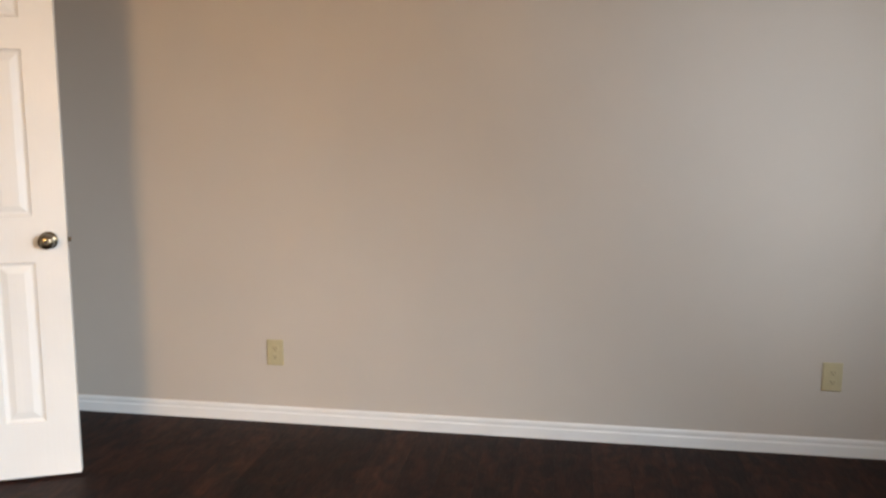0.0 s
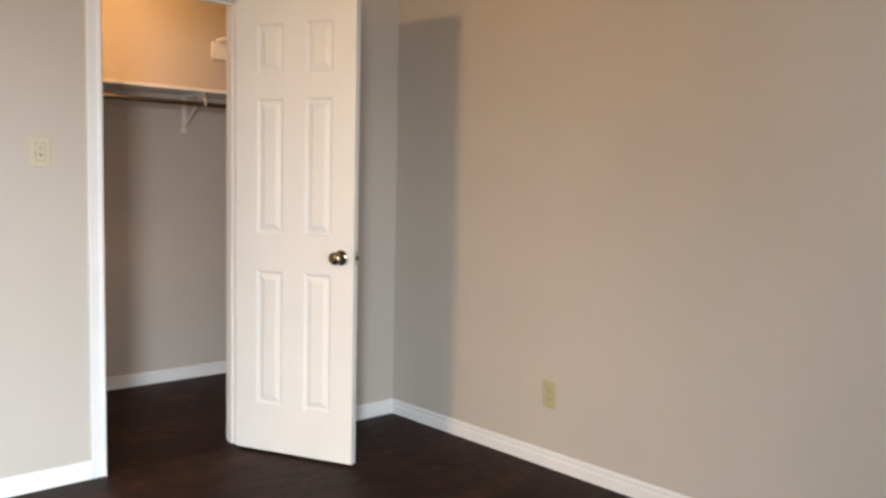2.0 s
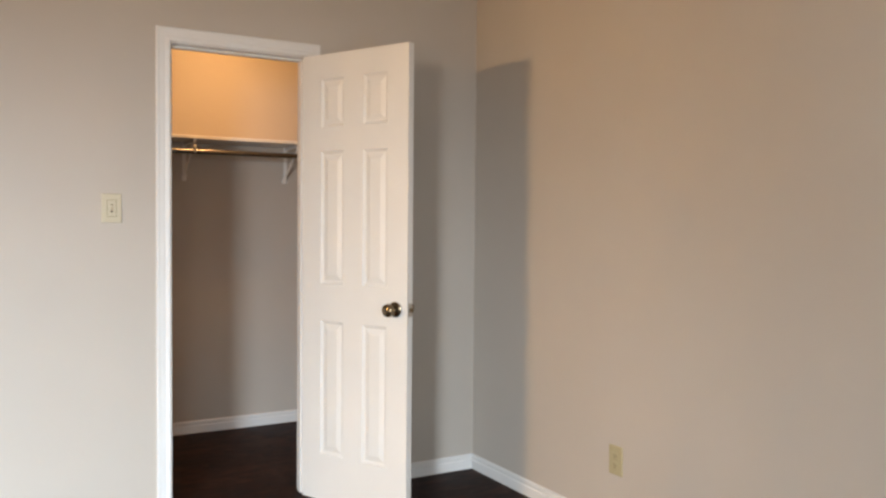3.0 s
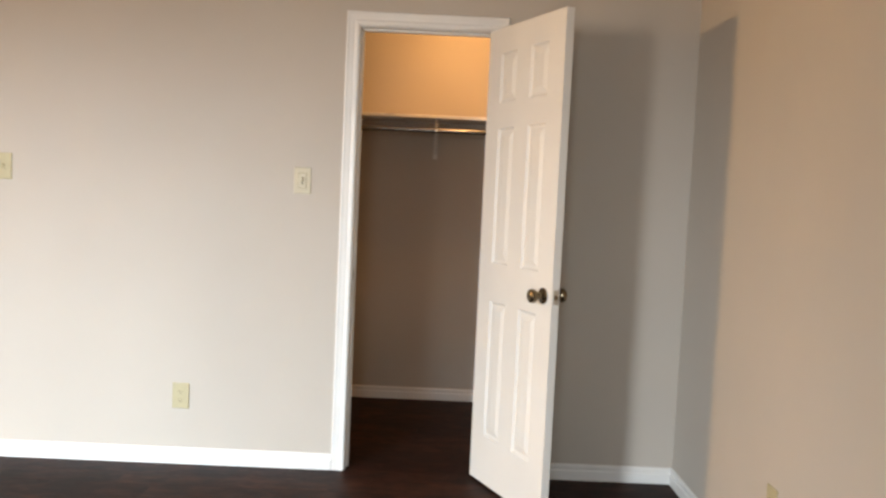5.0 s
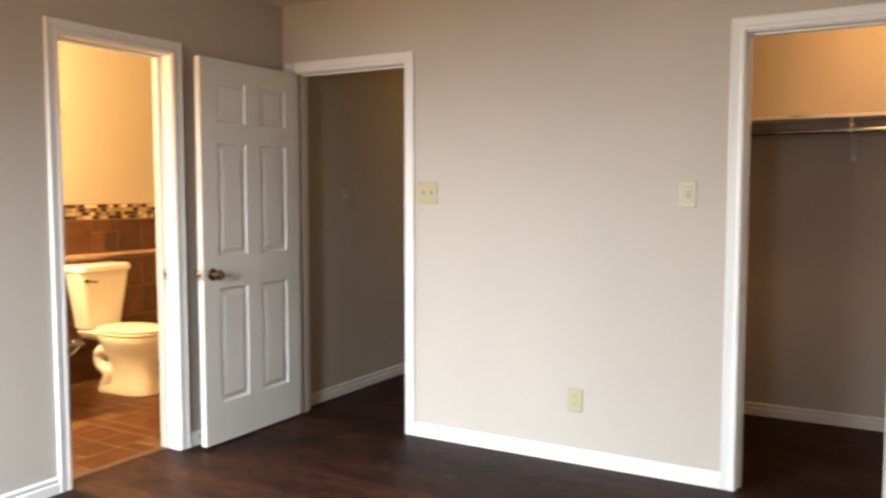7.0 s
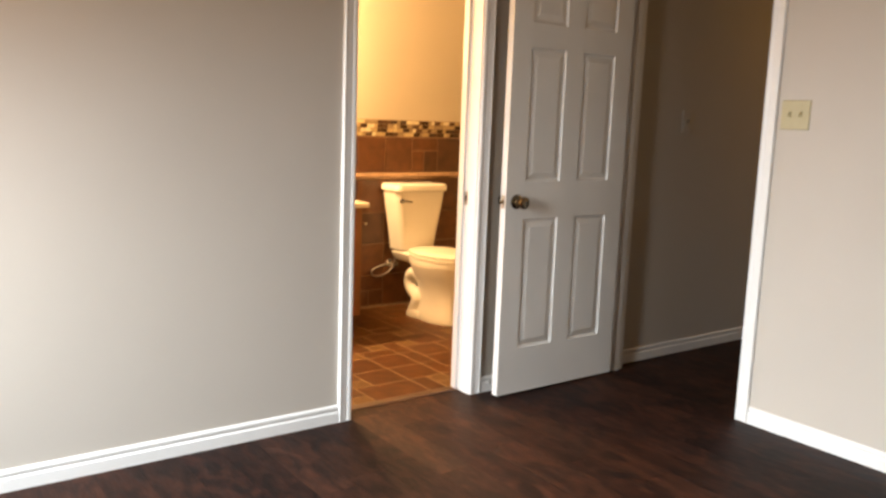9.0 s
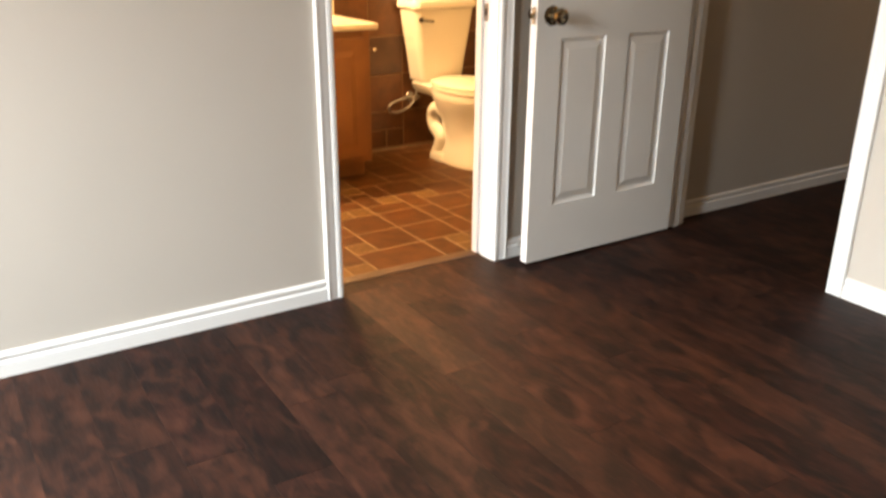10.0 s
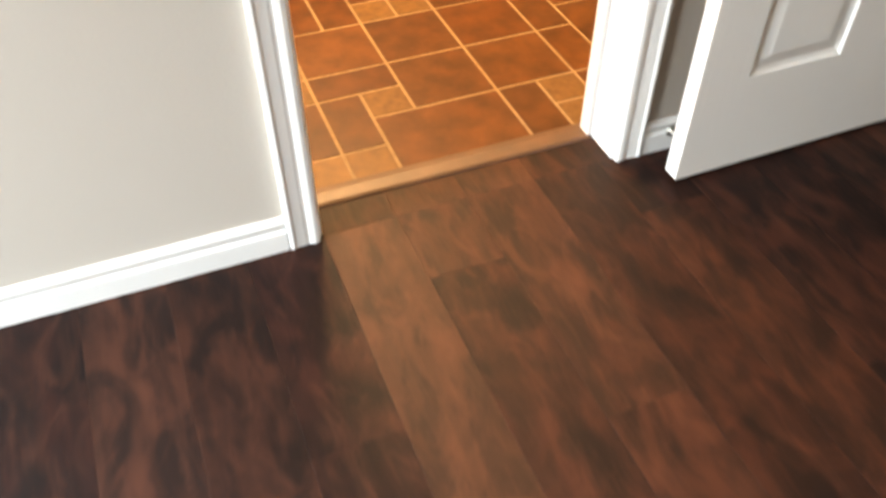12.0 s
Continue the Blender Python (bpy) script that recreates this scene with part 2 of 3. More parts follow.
def box(x0, x1, y0, y1, z0, z1, bevel=0.0, segments=2):
    return add_box(bmesh.new(), x0, x1, y0, y1, z0, z1, bevel, segments)


def lathe(profile, steps=24):
    """A solid turned about z from (radius, height) pairs."""
    bm = bmesh.new()
    rings = []
    for r, h in profile:
        if r < 1e-6:
            rings.append([bm.verts.new((0, 0, h))])
        else:
            rings.append([bm.verts.new((r * math.cos(2 * math.pi * i / steps), r * math.sin(2 * math.pi * i / steps), h)) for i in range(steps)])
    for a, b in zip(rings, rings[1:]):
        for i in range(steps):
            j = (i + 1) % steps
            if len(a) == 1 and len(b) > 1:
                bm.faces.new((a[0], b[i], b[j]))
            elif len(b) == 1 and len(a) > 1:
                bm.faces.new((a[i], a[j], b[0]))
            elif len(a) > 1:
                bm.faces.new((a[i], a[j], b[j], b[i]))
    return bm


def loft(sections, cap=True):
    """A skin over closed rings of points with equal counts."""
    bm = bmesh.new()
    rings = [[bm.verts.new(p) for p in s] for s in sections]
    n = len(rings[0])
    for a, b in zip(rings, rings[1:]):
        for i in range(n):
            j = (i + 1) % n
            bm.faces.new((a[i], a[j], b[j], b[i]))
    if cap:
        bm.faces.new(rings[0])
        bm.faces.new(rings[-1])
    return bm


def tube(points, r, steps=10):
    pts = [Vector(p) for p in points]
    rings = []
    for i, p in enumerate(pts):
        d = (pts[min(i + 1, len(pts) - 1)] - pts[max(i - 1, 0)]).normalized()
        up = Vector((0, 0, 1)) if abs(d.z) < 0.9 else Vector((1, 0, 0))
        a = d.cross(up).normalized()
        b = d.cross(a)
        rings.append([p + r * (math.cos(2 * math.pi * k / steps) * a + math.sin(2 * math.pi * k / steps) * b) for k in range(steps)])
    return loft(rings)


def smooth_line(points, per=8):
    """Catmull-Rom points through those given."""
    p = [Vector(q) for q in points]
    p = [2 * p[0] - p[1]] + p + [2 * p[-1] - p[-2]]
    out = []
    for i in range(1, len(p) - 2):
        for k in range(per):
            t = k / per
            out.append(0.5 * (2 * p[i] + (p[i + 1] - p[i - 1]) * t + (2 * p[i - 1] - 5 * p[i] + 4 * p[i + 1] - p[i + 2]) * t * t + (3 * p[i] - p[i - 1] - 3 * p[i + 1] + p[i + 2]) * t ** 3))
    return out + [p[-2]]


def wall(name, axis, u0, u1, v0, v1, holes, mat, label, top=2.44):
    """A wall along x or y from u0 to u1, between v0 and v1 across, with holes (a, b, low, high) through it."""
    us = sorted({u0, u1, *[h[0] for h in holes], *[h[1] for h in holes]})
    zs = sorted({0.0, top, *[h[2] for h in holes], *[h[3] for h in holes]})
    bm = bmesh.new()
    at = (lambda u, v, z: (u, v, z)) if axis == "x" else (lambda u, v, z: (v, u, z))

    def solid(i, k):
        if not (0 <= i < len(us) - 1 and 0 <= k < len(zs) - 1):
            return False
        cu, cz = (us[i] + us[i + 1]) / 2, (zs[k] + zs[k + 1]) / 2
        return not any(h[0] < cu < h[1] and h[2] < cz < h[3] for h in holes)

    def quad(*p):
        bm.faces.new([bm.verts.new(at(*q)) for q in p])

    for i in range(len(us) - 1):
        for k in range(len(zs) - 1):
            if not solid(i, k):
                continue
            a, b, c, d = us[i], us[i + 1], zs[k], zs[k + 1]
            for v in (v0, v1):
                quad((a, v, c), (b, v, c), (b, v, d), (a, v, d))
            if not solid(i - 1, k):
                quad((a, v0, c), (a, v1, c), (a, v1, d), (a, v0, d))
            if not solid(i + 1, k):
                quad((b, v0, c), (b, v1, c), (b, v1, d), (b, v0, d))
            if not solid(i, k - 1):
                quad((a, v0, c), (b, v0, c), (b, v1, c), (a, v1, c))
            if not solid(i, k + 1):
                quad((a, v0, d), (b, v0, d), (b, v1, d), (a, v1, d))
    bmesh.ops.remove_doubles(bm, verts=bm.verts[:], dist=1e-5)
    return tagged(part(name, bm, mat), label, "wall", kind="structure")


BASE_PROFILE = [(0, 0), (0.0135, 0), (0.0135, 0.043), (0.0120, 0.0455), (0.0085, 0.0465), (0.0074, 0.0495), (0.0076, 0.0535), (0.0092, 0.0555), (0.0105, 0.060), (0.0105, 0.066), (0.0080, 0.0715), (0.003, 0.0745), (0, 0.0745)]


def baseboard(a, b, side, label="white painted baseboard with a stepped top"):
    """A length of baseboard from a to b (x, y) along a wall; side: the way (x, y) into the room."""
    bm = bmesh.new()
    ends = []
    for p in (a, b):
        ends.append([bm.verts.new((p[0] + side[0] * d, p[1] + side[1] * d, h)) for d, h in BASE_PROFILE])
    n = len(BASE_PROFILE)
    for i in range(n):
        j = (i + 1) % n
        bm.faces.new((ends[0][i], ends[0][j], ends[1][j], ends[1][i]))
    bm.faces.new(ends[0])
    bm.faces.new(ends[1])
    return tagged(part("baseboard", bm, TRIM), label, "baseboard", "baseboards", "structure")


CASE_PROFILE = [(0, 0), (0, 0.010), (0.003, 0.0135), (0.010, 0.0145), (0.018, 0.0135), (0.021, 0.0118), (0.025, 0.0115), (0.030, 0.0125), (0.046, 0.0135), (0.052, 0.016), (0.057, 0.0155), (0.060, 0.012), (0.060, 0)]


def door_frame(name, axis, a0, a1, face, back, into, label, head=2.04, stop_at=0.045, cut=None):
    """Jambs, stops and casings of a doorway. a0, a1: the jamb faces along the wall; face: the wall's near face; back: its far face;
    into: +1 or -1, the way across the wall that leads to the near room; cut: how wide the casing beside a0 may be."""
    at = (lambda u, v, z: (u, v, z)) if axis == "x" else (lambda u, v, z: (v, u, z))
    th = thing(name, Matrix(), label, "door frame", kind="structure")

    def block(nm, u0, u1, v0, v1, z0, z1):
        p, q = at(u0, min(v0, v1), z0), at(u1, max(v0, v1), z1)
        part(nm, box(min(p[0], q[0]), max(p[0], q[0]), min(p[1], q[1]), max(p[1], q[1]), z0, z1, 0.0015, 1), TRIM, th)

    f, k = face + into * 0.001, back - into * 0.001
    block("jamb", a0 - 0.018, a0, f, k, 0, head)
    block("jamb", a1, a1 + 0.018, f, k, 0, head)
    block("jamb", a0 - 0.018, a1 + 0.018, f, k, head, head + 0.018)
    s0, s1 = face - into * stop_at, face - into * (stop_at + 0.034)
    block("stop", a0, a0 + 0.010, s0, s1, 0, head - 0.010)
    block("stop", a1 - 0.010, a1, s0, s1, 0, head - 0.010)
    block("stop", a0, a1, s0, s1, head - 0.010, head)
    for fc, sg in ((face, into), (back, -into)):
        b0, b1, hh = a0 - 0.005, a1 + 0.005, head + 0.005
        for leg in range(3):
            bm = bmesh.new()
            ends = [[], []]
            for u, v in CASE_PROFILE:
                uu = u * 1.0
                ul = min(u, cut) if cut else u
                p = {0: ((b0 - ul, 0), (b0 - ul, hh + uu)), 1: ((b0 - ul, hh + uu), (b1 + uu, hh + uu)), 2: ((b1 + uu, hh + uu), (b1 + uu, 0))}[leg]
                for e in (0, 1):
                    ends[e].append(bm.verts.new(at(p[e][0], fc + sg * v, p[e][1])))
            n = len(CASE_PROFILE)
            for i in range(n):
                j = (i + 1) % n
                bm.faces.new((ends[0][i], ends[0][j], ends[1][j], ends[1][i]))
            bm.faces.new(ends[0])
            bm.faces.new(ends[1])
            part("casing", bm, TRIM, th)
    return th


# ---- the shell: bedroom, hall, closet, bathroom ----
XL, XR, YB = -4.155, 0.0, -4.3
wall("wall_north", "x", -4.27, 0.115, 0.0, 0.115, [(-4.088, -3.279, 0, 2.058), (-1.546, -0.907, 0, 2.058)], PAINT, "greige painted wall with two doorways")
wall("wall_west", "y", YB, 0.0, -4.27, XL, [(-1.497, -0.834, 0, 2.058)], PAINT, "greige painted wall with the bathroom doorway")
wall("wall_east", "y", YB, 1.6, XR, 0.115, [], PAINT, "plain greige painted wall")
wall("wall_south", "x", -4.27, 0.115, YB - 0.115, YB, [(-4.0, -3.44, 0.65, 2.08), (-3.0, -2.44, 0.65, 2.08), (-1.58, -1.02, 0.65, 2.08)], PAINT, "unseen greige painted wall with three assumed windows")
wall("wall_hall_west", "y", 0.115, 4.2, -4.255, -4.14, [], PAINT, "greige painted hall wall")
wall("wall_hall_east", "y", 0.115, 4.2, -3.05, -2.935, [], PAINT, "greige painted hall wall")
wall("wall_hall_end", "x", -4.255, -2.935, 4.2, 4.315, [], PAINT, "greige painted hall end wall")
wall("wall_closet_west", "y", 0.115, 1.38, -2.515, -2.4, [], PAINT, "greige painted closet side wall")
wall("wall_closet_back", "x", -2.515, 0.0, 1.38, 1.495, [], PAINT, "greige painted closet back wall")
wall("wall_bath_west", "y", -2.3, 1.7, -6.04, -5.925, [], BATH_PAINT, "cream painted bathroom wall above tiles")
wall("wall_bath_south", "x", -5.925, -4.27, -2.415, -2.3, [], BATH_PAINT, "cream painted bathroom wall")
wall("wall_bath_north", "x", -5.925, -4.27, 1.7, 1.815, [], BATH_PAINT, "cream painted bathroom wall")
wall("wall_bath_east", "y", -2.415, 1.815, -4.285, -4.271, [(-1.497, -0.834, 0, 2.058)], BATH_PAINT, "cream painted bathroom wall beside the doorway")
tagged(part("ceiling", box(-6.04, 0.115, YB - 0.115, 4.315, 2.44, 2.54), CEIL), "white painted ceiling", "ceiling", kind="structure")
tagged(part("floor_base", box(-6.04, 0.115, YB - 0.115, 4.315, -0.12, -0.006), SUBFLOOR), "dark underlay below the plank floor", "floor", kind="structure")
# unseen ground, assumed here to bounce sunlight in through the windows
ground = tagged(part("ground", box(-400, 400, -800, YB - 0.12, -0.5, -0.3), EARTH), "unseen dry lawn, assumed outside the windows", "ground", kind="structure")

# three unseen windows; their number and places are assumed to suit the daylight
for number, wx in enumerate((-3.72, -2.72, -1.30), 1):
    window = thing("window_%d" % number, pose(wx, YB - 0.06, 0.65), "narrow white framed window, unseen, number and place assumed", "window", kind="structure")
    for nm, b in (("window_sill", (-0.30, 0.30, -0.05, 0.09, 0.0, 0.022)), ("window_frame", (-0.28, -0.25, -0.05, 0.05, 0.022, 1.43)), ("window_frame", (0.25, 0.28, -0.05, 0.05, 0.022, 1.43)),
                  ("window_frame", (-0.25, 0.25, -0.05, 0.05, 1.40, 1.43)), ("window_frame", (-0.25, 0.25, -0.05, 0.05, 0.022, 0.055)), ("meeting_rail", (-0.25, 0.25, -0.05, -0.02, 0.71, 0.74))):
        part(nm, box(*b, 0.003, 1), TRIM, window)

door_frame("door_frame_hall", "x", -4.07, -3.297, 0.0, 0.115, -1, "white painted doorway trim to the hall", cut=0.060)
door_frame("door_frame_closet", "x", -1.528, -0.925, 0.0, 0.115, -1, "white painted closet doorway trim")
door_frame("door_frame_bath", "y", -1.479, -0.852, XL, -4.285, 1, "white painted bathroom doorway trim", stop_at=0.085)

for a, b, s in (((XR, YB), (XR, 0), (-1, 0)), ((-0.86, 0), (XR, 0), (0, -1)), ((-3.23, 0), (-1.595, 0), (0, -1)), ((XL, YB), (XL, -1.546), (1, 0)), ((XL, -0.785), (XL, 0), (1, 0)),
                ((XL, YB), (XR, YB), (0, 1)), ((-4.14, 0.18), (-4.14, 4.2), (1, 0)), ((-2.4, 1.38), (XR, 1.38), (0, -1)), ((XR, 0.115), (XR, 1.38), (-1, 0)), ((-2.4, 0.115), (-2.4, 1.38), (1, 0)),
                ((-3.05, 0.18), (-3.05, 4.2), (-1, 0))):
    baseboard(a, b, s)


# ---- doors ----
THICK = 0.035
PANEL_ROWS = ((0.215, 0.825), (0.995, 1.590), (1.700, 1.915))
PANEL_RINGS = ((0.0, 0.0), (0.004, 0.0055), (0.012, 0.0085), (0.016, 0.0085), (0.040, 0.002))


def knob_set(parent, x, z):
    """A ball knob and rose on each face, and the latch in the edge."""
    prof = [(0, 0), (0.032, 0), (0.033, 0.004), (0.026, 0.009), (0.013, 0.012), (0.0115, 0.026), (0.017, 0.033), (0.0255, 0.040), (0.0285, 0.050), (0.0265, 0.060), (0.018, 0.066), (0.009, 0.0675), (0, 0.067)]
    for y, turn in ((0.0, 90), (THICK, -90)):
        k = part("knob", lathe(prof, 28), KNOB, parent, "antique brass ball knob", pose(x, y, z, turn, 0, 0), True)
        part("keyhole", lathe([(0, 0), (0.007, 0), (0.007, 0.001), (0, 0.001)], 12), DARK_SLOT, k, "", pose(0, 0, 0.0672), True)


def panel_door(name, width, height, m, label, mirrored=False):
    """A moulded six-panel door. Origin at the foot of the hinge edge, x along the leaf, y through its thickness."""
    d = thing(name, m, label, "door", kind="structure")
    stile, mullion = 0.112, 0.112
    pw = (width - 2 * stile - mullion) / 2
    xs = [0, stile, stile + pw, stile + pw + mullion, width - stile, width]
    zs = [0] + [v for r in PANEL_ROWS for v in r] + [height]
    bm = bmesh.new()
    for y in (0.0, THICK):
        for i in range(5):
            for k in range(len(zs) - 1):
                if i in (1, 3) and k in (1, 3, 5):
                    continue
                bm.faces.new([bm.verts.new(p) for p in ((xs[i], y, zs[k]), (xs[i + 1], y, zs[k]), (xs[i + 1], y, zs[k + 1]), (xs[i], y, zs[k + 1]))])
    for a, b in (((0, 0), (0, height)), ((width, 0), (width, height)), ((0, 0), (width, 0)), ((0, height), (width, height))):
        bm.faces.new([bm.verts.new(p) for p in ((a[0], 0, a[1]), (b[0], 0, b[1]), (b[0], THICK, b[1]), (a[0], THICK, a[1]))])
    bmesh.ops.remove_doubles(bm, verts=bm.verts[:], dist=1e-5)
    rim = [e for e in bm.edges if len(e.link_faces) == 2 and abs(e.calc_face_angle(0)) > 1.2]
    bmesh.ops.bevel(bm, geom=rim, offset=0.0018, segments=2, affect="EDGES", profile=0.5)
    part("leaf", bm, DOOR, d)
    for i in (1, 3):
        for k in (1, 3, 5):
            bm = bmesh.new()
            for y, s in ((0.0, 1), (THICK, -1)):
                rings = []
                for off, dep in PANEL_RINGS:
                    a, b, c, e = xs[i] + off, xs[i + 1] - off, zs[k] + off, zs[k + 1] - off
                    rings.append([bm.verts.new((px, y + s * dep, pz)) for px, pz in ((a, c), (b, c), (b, e), (a, e))])
                for r0, r1 in zip(rings, rings[1:]):
                    for j in range(4):
                        bm.faces.new((r0[j], r0[(j + 1) % 4], r1[(j + 1) % 4], r1[j]))
                bm.faces.new(rings[-1])
            part("panel", bm, DOOR, d)
    knob_set(d, width - 0.062, 0.905)
    latch = part("latch_plate", box(width - 0.001, width + 0.0015, 0.005, 0.030, 0.876, 0.934, 0.0008, 1), STEEL, d, "steel latch plate in the door edge")
    part("latch_bolt", box(width + 0.001, width + 0.011, 0.012, 0.023, 0.896, 0.914, 0.002), KNOB, latch)
    for z in (0.18, 1.0, 1.82):
        part("hinge", lathe([(0, 0), (0.0065, 0), (0.0065, 0.088), (0, 0.088)], 14), STEEL, d, "steel hinge barrel", pose(-0.004, THICK + 0.002 if mirrored else -0.002, z), True)
    return d


closet_door = panel_door("door_closet", 0.61, 2.025, pose(-0.914, -0.004, 0.012, 0, 0, -65.0) @ pose(0, -THICK, 0), "white six-panel closet door standing wide open", True)
hall_door = panel_door("door_hall", 0.765, 2.025, pose(-4.075, -0.010, 0.012, 0, 0, -89.6), "white six-panel bedroom door opened against the wall")

for nm, m in (("door_frame_closet", pose(-1.5275, 0.026, 0.915)), ("door_frame_bath", pose(-4.225, -0.8525, 0.92, 0, 0, -90))):
    fr = bpy.data.objects[nm]
    sp = part("strike_plate", box(-0.0008, 0.0012, -0.014, 0.014, -0.030, 0.030, 0.0006, 1), STEEL, fr, "steel strike plate", m)
    part("strike_hole", box(0.0010, 0.0018, -0.007, 0.007, -0.013, 0.013), DARK_SLOT, sp)


# dark slab on the jamb face draws the shaded gap at its foot
part("undercut_shade", box(-4.272, -4.240, -1.4795, -1.4755, 0.004, 0.052, 0.001, 1), DARK_SLOT, bpy.data.objects["door_frame_bath"], "dark slab for the shaded gap at the foot of the jamb")


# ---- wall plates ----
def wall_plate(kind, m, label, gangs=1, group="", body=IVORY, detail=IVORY_LIGHT, framed=False):
    """A plate with toggles or a duplex outlet. It lies on x-z, facing -y, middle at the origin."""
    name = {"switch": "light_switch", "outlet": "wall_outlet"}[kind]
    w = 0.078 + (gangs - 1) * 0.048
    th = thing(name, m, label, "switch" if kind == "switch" else "outlet", group)
    bm = box(-w / 2, w / 2, -0.006, 0.0, -0.060, 0.060)
    top = [e for e in bm.edges if all(abs(v.co.y + 0.006) < 1e-4 for v in e.verts)]
    bmesh.ops.bevel(bm, geom=top, offset=0.004, segments=3, affect="EDGES", profile=0.5)
    part("plate", bm, body, th)
    for g in range(gangs):
        cx = (g - (gangs - 1) / 2) * 0.048
        if kind == "switch":
            if framed:
                # darker sheet draws the shade in the seam round the switch frame
                part("switch_seam", box(cx - 0.0185, cx + 0.0185, -0.0066, -0.0055, -0.035, 0.035), SEAM, th)
                part("switch_frame", box(cx - 0.0170, cx + 0.0170, -0.0085, -0.0055, -0.0335, 0.0335, 0.001, 1), detail, th)
                # two small dark marks, above and below the toggle
                for dz in (-0.013, 0.013):
                    part("toggle_mark", box(cx - 0.0045, cx + 0.0045, -0.0092, -0.0080, dz - 0.0035, dz + 0.0035), DARK_SLOT, th)
            part("toggle_surround", box(cx - 0.0105, cx + 0.0105, -0.0075, -0.0055, -0.021, 0.021, 0.001, 1), detail, th)
            part("toggle", loft([[(cx + a, -0.007, b) for a, b in ((-0.005, -0.010), (0.005, -0.010), (0.005, 0.010), (-0.005, 0.010))],
                                 [(cx + a, -0.019, b + 0.009) for a, b in ((-0.0038, -0.004), (0.0038, -0.004), (0.0038, 0.004), (-0.0038, 0.004))]]), detail, th)
            screws = (-0.042, 0.042)
        else:
            for s in (-1, 1):
                bm = lathe([(0, 0), (0.0172, 0), (0.0172, 0.0018), (0.0160, 0.0026), (0, 0.0026)], 24)
                for v in bm.verts:
                    v.co.y = max(-0.0135, min(0.0135, v.co.y))
                f = part("receptacle", bm, detail, th, "", pose(cx, -0.0055, s * 0.0195, 90, 0, 0))
                for sx, hgt in ((-0.0063, 0.0075), (0.0063, 0.0065)):
                    part("slot", box(sx - 0.0011, sx + 0.0011, -hgt / 2 + 0.002, hgt / 2 + 0.002, 0.0024, 0.0031), DARK_SLOT, f)
                part("ground_hole", lathe([(0, 0.0024), (0.0024, 0.0024), (0.0024, 0.0031), (0, 0.0031)], 10), DARK_SLOT, f, "", pose(0, -0.0075, 0))
            screws = (0.0,)
        for z in screws:
            part("screw", lathe([(0, 0), (0.0033, 0), (0.0028, 0.0012), (0, 0.0014)], 12), detail, th, "", pose(cx, -0.0056, z, 90, 0, 0))
    return th


wall_plate("switch", pose(-1.769, -0.0005, 1.335), "light ivory framed toggle switch beside the closet door", body=IVORY_LIGHT, framed=True)
wall_plate("switch", pose(-3.151, -0.0005, 1.341), "ivory two-gang light switch beside the hall doorway", 2, detail=IVORY)
wall_plate("outlet", pose(-2.298, -0.0005, 0.318), "ivory duplex wall outlet low on the wall", group="wall outlets", detail=IVORY)
wall_plate("outlet", pose(-0.0005, -1.105, 0.326, 0, 0, -90), "ivory duplex wall outlet low on the wall", group="wall outlets", detail=IVORY)
wall_plate("outlet", pose(-0.0005, -3.478, 0.334, 0, 0, -90), "ivory duplex wall outlet low on the wall", group="wall outlets", detail=IVORY)
wall_plate("switch", pose(-4.1395, 0.585, 1.31, 0, 0, 90), "painted-over toggle light switch on the hall wall", body=PAINT, detail=PAINT)

# spring stop on the baseboard behind the hall door
stop = thing("door_stop", pose(-4.143, -0.722, 0.046, 0, 90, 0), "small metal spring door stop on the baseboard", "door stop")
part("rose", lathe([(0, 0), (0.013, 0), (0.012, 0.004), (0.006, 0.006), (0, 0.006)], 16), STEEL, stop, "", None, True)
part("spring", tube([(0.0055 * math.cos(a * 0.9), 0.0055 * math.sin(a * 0.9), 0.005 + a * 0.00085) for a in range(0, 60)], 0.0014, 6), STEEL, stop, "", None, True)
part("tip", lathe([(0, 0.054), (0.008, 0.054), (0.0085, 0.058), (0.007, 0.066), (0, 0.067)], 14), RUBBER, stop, "pale rubber tip", None, True)


# ---- closet ----
shelf = thing("closet_shelf", pose(0, 0, 1.744), "white painted closet shelf along the back wall", "shelf")
part("board", box(-2.4, 0.0, 1.075, 1.38, 0.0, 0.019, 0.002, 1), TRIM, shelf)
part("cleat", box(-2.4, 0.0, 1.361, 1.38, -0.085, -0.0005, 0.002, 1), PAINT, shelf, "cleat painted like the wall")
rod = tagged(part("closet_rod", tube([(-2.4, 1.092, 1.674), (0.0, 1.092, 1.674)], 0.0145, 16), ROD, None, "", None, True), "dull steel closet rod below the shelf", "closet rod")


